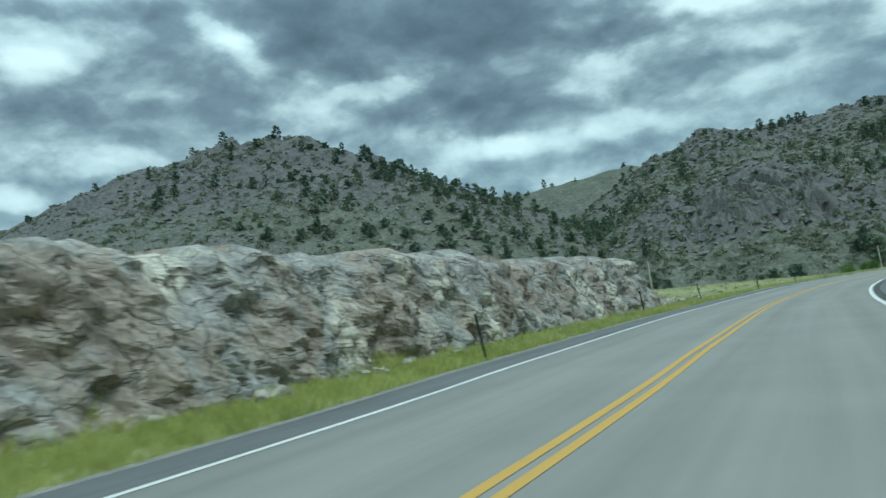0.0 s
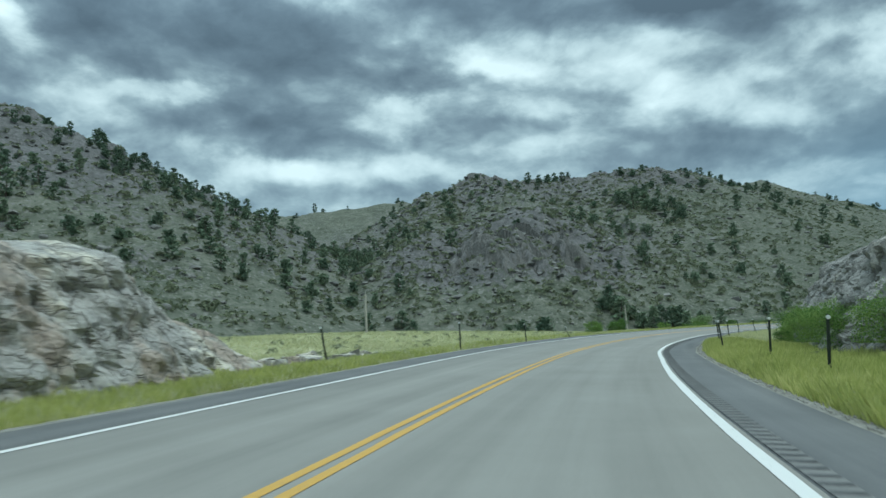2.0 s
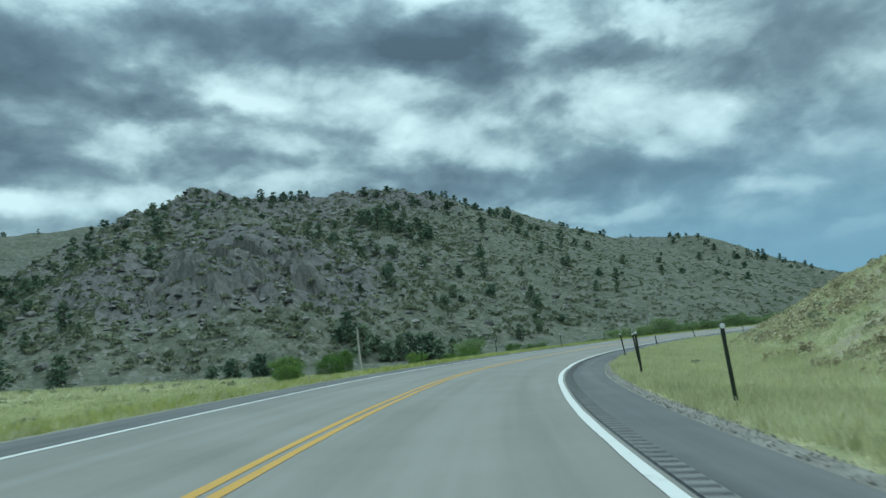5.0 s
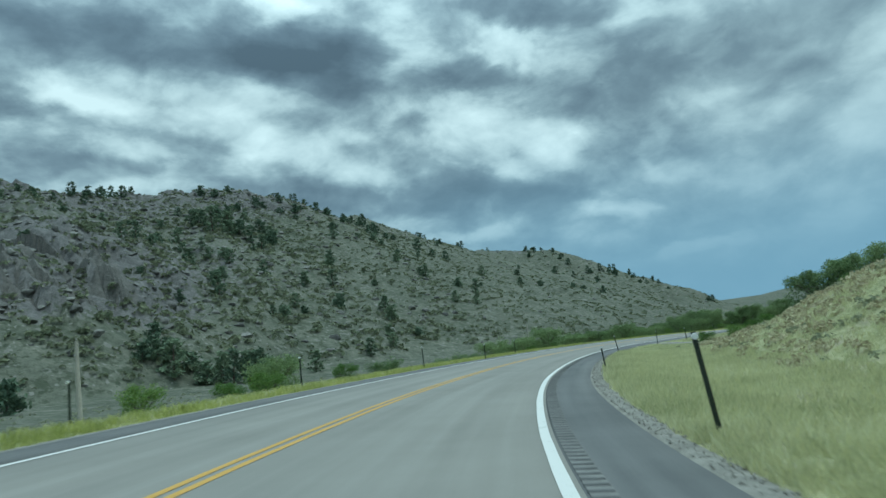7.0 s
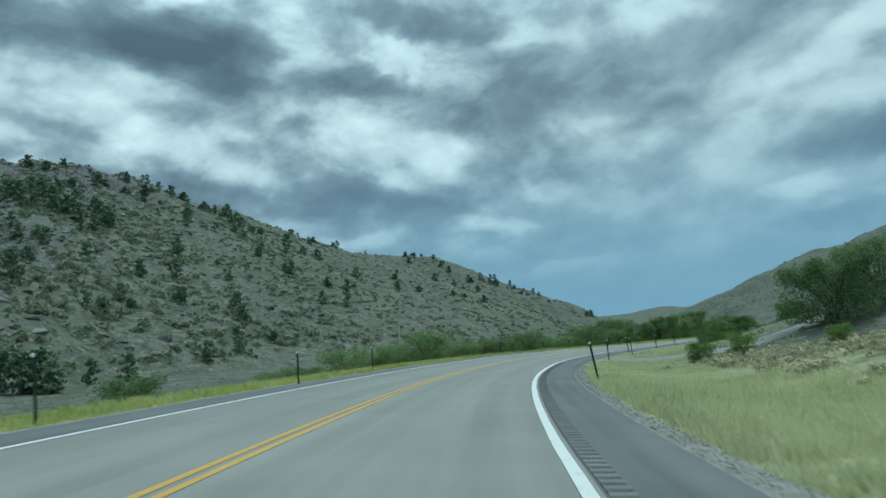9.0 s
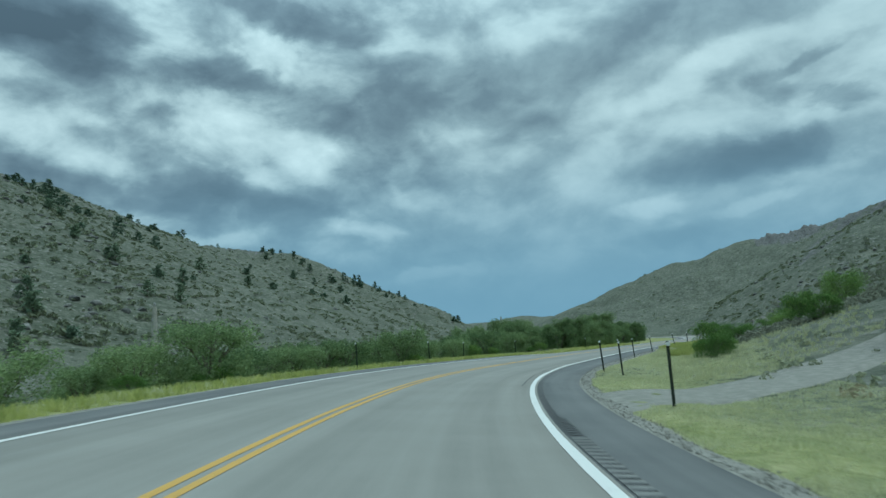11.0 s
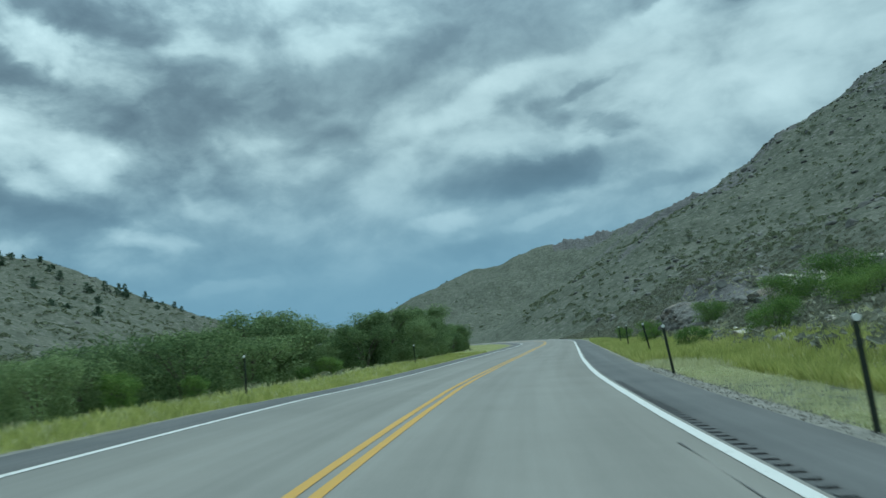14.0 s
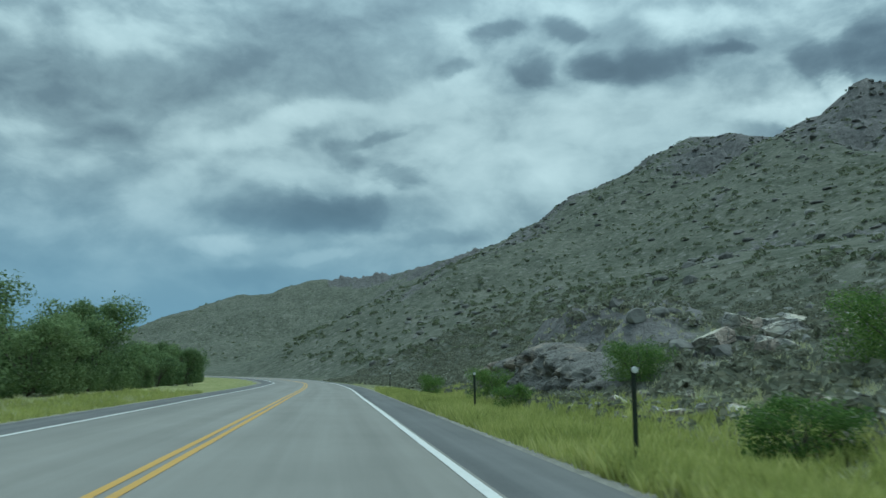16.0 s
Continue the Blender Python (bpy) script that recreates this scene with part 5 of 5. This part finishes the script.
def broadleaf(seed, height, spread, stems, leaves, leaf, label, name="broadleaf_tree", category="tree", group="", mat=None):
    """A willow or cottonwood: several stems that fork, and an open, lumpy crown of many small leaves."""
    rng = np.random.default_rng(seed)
    root = new(name)
    tagged(root, label, category, group)
    bm = bmesh.new()
    lobes = []
    for k in range(stems):
        az = 2 * math.pi * (k + rng.random() * 0.7) / stems
        out = spread * rng.uniform(0.25, 0.75)
        top = Vector((math.cos(az) * out, math.sin(az) * out, height * rng.uniform(0.55, 0.85)))
        mid = Vector((top.x * 0.35, top.y * 0.35, top.z * 0.5))
        tube(bm, [(rng.normal(0, 0.08), rng.normal(0, 0.08), -0.4), mid, top], [0.016 * height, 0.011 * height, 0.004 * height], 6)
        for _ in range(3):
            a2 = az + rng.normal(0, 0.9)
            tip = top + Vector((math.cos(a2), math.sin(a2), rng.uniform(0.0, 0.6))) * spread * rng.uniform(0.2, 0.45)
            tube(bm, [mid.lerp(top, rng.uniform(0.3, 0.9)), tip], [0.006 * height, 0.002 * height], 4)
            lobes.append((np.array(tip), spread * rng.uniform(0.22, 0.40)))
        lobes.append((np.array(top), spread * rng.uniform(0.28, 0.45)))
        for low in (0.22, 0.42, 0.62):
            lobes.append((np.array(top) * (1.3, 1.3, low * rng.uniform(0.85, 1.15)), spread * rng.uniform(0.26, 0.4)))
    part("trunk", bm, BARK, root)
    pick = rng.integers(0, len(lobes), leaves)
    centre, radius = np.array([lobes[i][0] for i in pick]), np.array([lobes[i][1] for i in pick])
    d = rng.normal(size=(leaves, 3))
    d /= np.linalg.norm(d, axis=1, keepdims=True)
    r = rng.uniform(0.35, 1.0, leaves) ** 0.45 * (1 + 0.35 * (rng.random(leaves) > 0.93))
    c = centre + d * (radius * r)[:, None] * (1, 1, 0.85)
    c[:, 2] = np.maximum(c[:, 2], 0.05 * height + rng.random(leaves) * 0.1)
    crown = spray_mesh("crown", c, rng.uniform(0.6, 1.3, leaves) * leaf, d + rng.normal(0, 0.6, (leaves, 3)), mat or LEAVES, seed=seed)
    crown.parent = root
    return root


THICKET = [broadleaf(51, 3.6, 2.3, 8, 7500, 0.078, "leafy green willow bush in the roadside thicket", "willow_bush", "bush", "willow thicket along the creek", WILLOW),
           broadleaf(52, 4.0, 2.2, 8, 7500, 0.078, "dense dark green willow bush by the creek", "willow_bush", "bush", "willow thicket along the creek", WILLOW),
           broadleaf(53, 6.6, 3.3, 8, 17000, 0.105, "tall full green cottonwood beside the road", "cottonwood_tree", "tree", "cottonwoods past the thicket", WILLOW),
           broadleaf(54, 7.2, 3.1, 8, 17000, 0.105, "tall cottonwood with a ragged green crown", "cottonwood_tree", "tree", "cottonwoods past the thicket", WILLOW),
           broadleaf(55, 1.9, 1.05, 8, 6500, 0.043, "low bright green bush in the verge grass", "green_bush", "bush", "bushes in the verge"),
           broadleaf(56, 2.8, 2.4, 10, 12000, 0.060, "broad green chokecherry bush by the rocks", "green_bush", "bush", "bushes in the verge"),
           broadleaf(57, 6.4, 3.1, 9, 14000, 0.105, "large dark green tree beside the gravel track", "broadleaf_tree", "tree", "trees by the track", WILLOW)]


def plant_broadleaf():
    rng = np.random.default_rng(57)
    spots = []
    # thicket on the north side, in the hollow
    for run in np.arange(START + 142, START + 278, 2.9):
        for row in range(3):
            full = float(smooth(START + 204, START + 220, np.array(run)))
            off = -(13.6 + 4.2 * row + rng.uniform(-2.0, 2.0)) - 2.5 * (1 - full)
            if rng.random() > 0.10 + 0.72 * full:
                continue
            p = on_road(np.array([run + rng.uniform(-1.3, 1.3)]), np.array([off]))[0]
            spots.append((p[0], p[1], int(rng.integers(0, 2)), rng.uniform(0.55, 1.0) + 0.12 * row * rng.random()))
            if row == 0 and rng.random() < 0.5:
                q = on_road(np.array([run + rng.uniform(-1.5, 1.5)]), np.array([-10.9 - rng.uniform(0, 1.2)]))[0]
                spots.append((q[0], q[1], 4, rng.uniform(0.45, 0.8)))
    # tall trees where the road straightens
    for run in np.arange(START + 277, START + 340, 4.6):
        for row in range(3):
            p = on_road(np.array([run + rng.uniform(-1.5, 1.5)]), np.array([-(12.5 + 5.0 * row + rng.uniform(-1, 1.5))]))[0]
            if rng.random() < 0.78:
                spots.append((p[0], p[1], int(rng.integers(2, 4)), rng.uniform(0.48, 0.78) * (1.0 if run < START + 316 else 0.75)))
    for run in np.arange(START + 335, START + 480, 8):
        p = on_road(np.array([run]), np.array([-(15.0 + rng.uniform(-2, 6))]))[0]
        spots.append((p[0], p[1], int(rng.integers(2, 4)), rng.uniform(0.6, 0.9)))
    for run, off, size in ( (126, -15, 0.75), (129, -17, 0.9), (133, -16, 0.85), (138, -18, 1.1), (146, -15, 0.9), (153, -14.5, 0.8), (158, -15, 1.0)):
        p = on_road(np.array([START + run]), np.array([off]))[0]
        spots.append((p[0], p[1], 4, size))
    # south side: bushes by the rocks, round the yard, on the bench
    spots += [(47.0, 53.6, 5, 0.75), (44.9, 50.2, 5, 0.7), (42.0, 46.2, 5, 0.75), (49.4, 56.8, 5, 0.72), (51.8, 59.8, 5, 0.45), (54.6, 61.0, 5, 0.5), (47.0, 55.8, 4, 0.7), (39.6, 43.2, 5, 0.7), (37.5, 38.5, 5, 0.8), (34.5, 32, 5, 0.85), (30.5, 24, 5, 0.9),
              (155.5, 107, 6, 0.95), (160, 103.5, 6, 1.0), (133.4, 112.6, 4, 0.75), (136.5, 110.8, 4, 0.8), (131, 105, 4, 0.7), (172, 112.5, 4, 0.95), (177.5, 113.5, 4, 1.1), (184, 110, 5, 0.8), (165, 106, 4, 1.0),
              (199.3, 117.4, 5, 0.52), (198.5, 113.6, 5, 0.55), (206.4, 119.7, 4, 0.72), (172.5, 119.6, 4, 1.1), (164.5, 119.2, 5, 0.5), (205.5, 111.5, 5, 0.7), (168, 118.6, 4, 0.6), (212, 112, 5, 0.7), (226, 118.6, 4, 0.7), (247, 118.2, 4, 0.9), (209, 100, 5, 0.8), (214, 96, 5, 0.9), (180.6, 118.2, 5, 0.5), (222.5, 114.6, 5, 0.55), (234, 117.2, 5, 0.5), (118, 95, 4, 0.8), (124, 88, 5, 0.8), (147, 97, 5, 1.0)]
    first = set()
    for x, y, kind, size in spots:
        m = pose(x, y, float(ground_z(x, y)) - 0.1, 0, 0, rng.uniform(0, 360)) @ Matrix.Diagonal((size * rng.uniform(0.9, 1.15), size * rng.uniform(0.9, 1.15), size * rng.uniform(0.9, 1.1), 1))
        if kind in first:
            made = copy_thing(THICKET[kind], Matrix())
            made.matrix_basis = m
        else:
            THICKET[kind].matrix_basis = m
            first.add(kind)


plant_broadleaf()


def sage_and_tufts():
    """Sagebrush and rabbitbrush over the meadow, spur and bench."""
    x, y, rng = scatter(61, 11000, -30, 270, 10, 240)
    run, off, _, _ = road_coords(x, y)
    ok = (np.abs(off) > 9.5) & (np.abs(off) < 85) & (rng.random(len(x)) < np.where(off < 0, 0.32, np.where(run > START + 232, 0.0, np.where(off < 12.5, 0.10, 0.8)))) & ~((off < 0) & (run < CUT_END + 2) & (np.abs(off) < 13))
    bx, by, _ = scatter(63, 20000, 172, 345, 58, 121)
    brun, boff, _, _ = road_coords(bx, by)
    far = (boff > 10.5) & (brun > START + 232) & (rng.random(20000) < (0.7 + 0.6 * fbm(bx, by, 12, 2, 64)) * smooth(62, 18, boff))
    clump_field("sagebrush", 62, x[ok], y[ok], rng.uniform(0.18, 0.55, ok.sum()), SAGE, 26, "grey-green sagebrush scattered over the meadow and banks", "sagebrush", 0.8, 0.27)
    clump_field("bench_brush", 65, bx[far], by[far], rng.uniform(0.2, 0.75, far.sum()), BENCH_BRUSH, 26, "dull grey-green brush covering the slope below the hill", "brush", 0.75, 0.27)


sage_and_tufts()


def dry_brush():
    """Tan rabbitbrush and bunch grass clumps over the spur."""
    rng = np.random.default_rng(66)
    run, off = rng.uniform(START + 100, START + 205, 3200), rng.uniform(12.3, 34, 3200)
    keep = rng.random(3200) < 0.6 + 0.7 * fbm(run, off, 9, 2, 67)
    p = on_road(run[keep], off[keep])
    clear = np.hypot(p[:, None, 0] - TRACK[None, ::3, 0], p[:, None, 1] - TRACK[None, ::3, 1]).min(1) > 2.6
    p = p[clear]
    clump_field("dry_brush", 68, p[:, 0], p[:, 1], rng.uniform(0.18, 0.55, len(p)), BRUSH, 26, "tan dry brush clumps over the grassy spur", "brush", 0.9, 0.26)


dry_brush()


def blades(name, seed, runs, offs, heights, mat, label, per=11):
    """Grass: each tuft a fan of bent, pointed blades."""
    rng = np.random.default_rng(seed)
    p = on_road(runs, offs)
    keep = np.hypot(p[:, None, 0] - TRACK[None, ::3, 0], p[:, None, 1] - TRACK[None, ::3, 1]).min(1) > 2.0
    p, heights = p[keep], heights[keep]
    z = ground_z(p[:, 0], p[:, 1])
    n = len(p)
    root = np.stack([p[:, 0], p[:, 1], z - 0.03], -1)
    root = np.repeat(root, per, 0) + rng.normal(0, 0.07, (n * per, 3)) * (1, 1, 0)
    h = np.repeat(heights, per) * rng.uniform(0.6, 1.2, n * per)
    az = rng.uniform(0, 2 * np.pi, n * per)
    lean = rng.uniform(0.1, 0.55, n * per) * h
    side = np.stack([-np.sin(az), np.cos(az), np.zeros_like(az)], -1) * (0.005 + 0.008 * h)[:, None]
    tip = root + np.stack([np.cos(az) * lean, np.sin(az) * lean, h], -1)
    mid = root + np.stack([np.cos(az) * lean * 0.35, np.sin(az) * lean * 0.35, h * 0.55], -1)
    v = np.stack([root - side, root + side, mid + side * 0.8, tip, mid - side * 0.8], 1).reshape(-1, 3)
    f = np.arange(5 * n * per).reshape(-1, 5)
    tagged(big_mesh(name, v, f, mat, flat=True), label, "grass", kind="stuff")


def grass():
    rng = np.random.default_rng(71)

    def strip(count, r0, r1, o0, o1, power=1.6):
        return rng.uniform(START + r0, START + r1, count), o0 + (o1 - o0) * rng.random(count) ** power

    def cat(*strips):
        return [np.concatenate(a) for a in zip(*strips)]

    r, o = cat(strip(15000, 14, 86, 5.7, 12), strip(11000, 258, 320, 5.65, 9), strip(8000, 243, 320, 8, 12.5), strip(7500, -14, 62, -5.7, -9.6, 1.2), strip(8500, 62, 310, -5.7, -9.5, 1.4))
    blades("verge_grass", 72, r, o, rng.uniform(0.18, 0.46, len(r)) * np.where(o > 0, 1.0, 0.75), GRASS_GREEN, "tall yellow-green grass along the road edge")
    r, o = cat(strip(19000, 78, 178, 6.05, 13, 1.3), strip(9000, 92, 172, 11, 30, 1.0), strip(20000, 54, 160, -7, -50, 1.3), strip(4000, 215, 310, 9, 20, 1.3), strip(4500, 255, 320, 5.7, 9), strip(3500, 14, 86, 5.8, 10), strip(3000, 20, 120, -5.8, -9), strip(2500, 130, 300, -6.5, -12))
    blades("dry_grass", 73, r, o, rng.uniform(0.12, 0.30, len(r)), GRASS_DRY, "pale dry bunch grass over the banks and meadow")
    r, o = strip(21000, 160, 262, 6.0, 14, 1.2)
    blades("mown_grass", 74, r, o, rng.uniform(0.05, 0.13, len(r)), GRASS_DRY, "short mown pale green grass beside the track")

grass()


def rubble():
    """Loose angular blocks that have come down at the end of the cut and below the knob."""
    rng = np.random.default_rng(81)
    shapes = []
    for k in range(5):
        bm = bmesh.new()
        bmesh.ops.create_cube(bm, size=1.0)
        bmesh.ops.subdivide_edges(bm, edges=bm.edges[:], cuts=1)
        for v in bm.verts:
            v.co = Vector(v.co.normalized() * 0.5).lerp(v.co, 0.55) * rng.uniform(0.8, 1.2)
        me = bpy.data.meshes.new("fallen_rock")
        bm.to_mesh(me)
        bm.free()
        me.materials.append(CUT_ROCK)
        shapes.append(me)
    spots = [(rng.uniform(START + 50, START + 66), -rng.uniform(9.2, 15.5), rng.uniform(0.25, 0.95)) for _ in range(70)]
    spots += [(rng.uniform(START - 2, START + 50), -rng.uniform(7.9, 8.9), rng.uniform(0.18, 0.45)) for _ in range(40)]
    spots += [(START + 291 + rng.normal(0, 3.5), 22 + rng.normal(0, 1.6), rng.uniform(0.6, 1.5)) for _ in range(22)]
    spots += [(rng.uniform(START + 262, START + 300), rng.uniform(10.2, 14), rng.uniform(0.25, 0.7)) for _ in range(45)]
    for run, off, size in spots:
        x, y, _ = on_road(np.array([run]), np.array([off]))[0]
        ob = new("fallen_rock", shapes[int(rng.integers(0, 5))])
        ob.matrix_basis = pose(x, y, float(ground_z(x, y)) + 0.2 * size, rng.uniform(-25, 25), rng.uniform(-25, 25), rng.uniform(0, 360)) @ Matrix.Diagonal((size * rng.uniform(0.8, 1.5), size, size * rng.uniform(0.5, 0.9), 1))
        tagged(ob, "angular grey granite block fallen at the foot of the cut" if off < 0 else "pale granite boulder lying among shrubs on the bench", "rock", "fallen rocks below the cut" if off < 0 else "boulders on the bench")


rubble()


def gravel_stones():
    """Loose stones along the pavement edge."""
    rng = np.random.default_rng(91)
    n = 20000
    run = rng.uniform(START + 10, START + 255, n)
    off = SOUTH_EDGE + 0.02 + 0.85 * rng.random(n) ** 1.3
    off = off + edge_wander(run, off)
    lift = np.interp(off - SOUTH_EDGE - edge_wander(run, off), (0, 0.35, 0.8, 0.9), (-0.045, -0.07, -0.15, -0.2))
    p = on_road(run, off, lift)
    unit = np.array([(1, 0, 0), (-1, 0, 0), (0, 1, 0), (0, -1, 0), (0, 0, 1), (0, 0, -1)], float)
    tri = np.array([(0, 2, 4), (2, 1, 4), (1, 3, 4), (3, 0, 4), (2, 0, 5), (1, 2, 5), (3, 1, 5), (0, 3, 5)])
    v = unit[None] * rng.uniform(0.5, 1.2, (n, 6, 1)) * (0.008 + 0.02 * rng.random(n) ** 3)[:, None, None]
    v += p[:, None, :]
    f = (tri[None] + (np.arange(n) * 6)[:, None, None]).reshape(-1, 3)
    tagged(big_mesh("gravel_stones", v.reshape(-1, 3), f, GRAVEL), "loose pale gravel stones along the pavement edge", "gravel", kind="stuff")


gravel_stones()
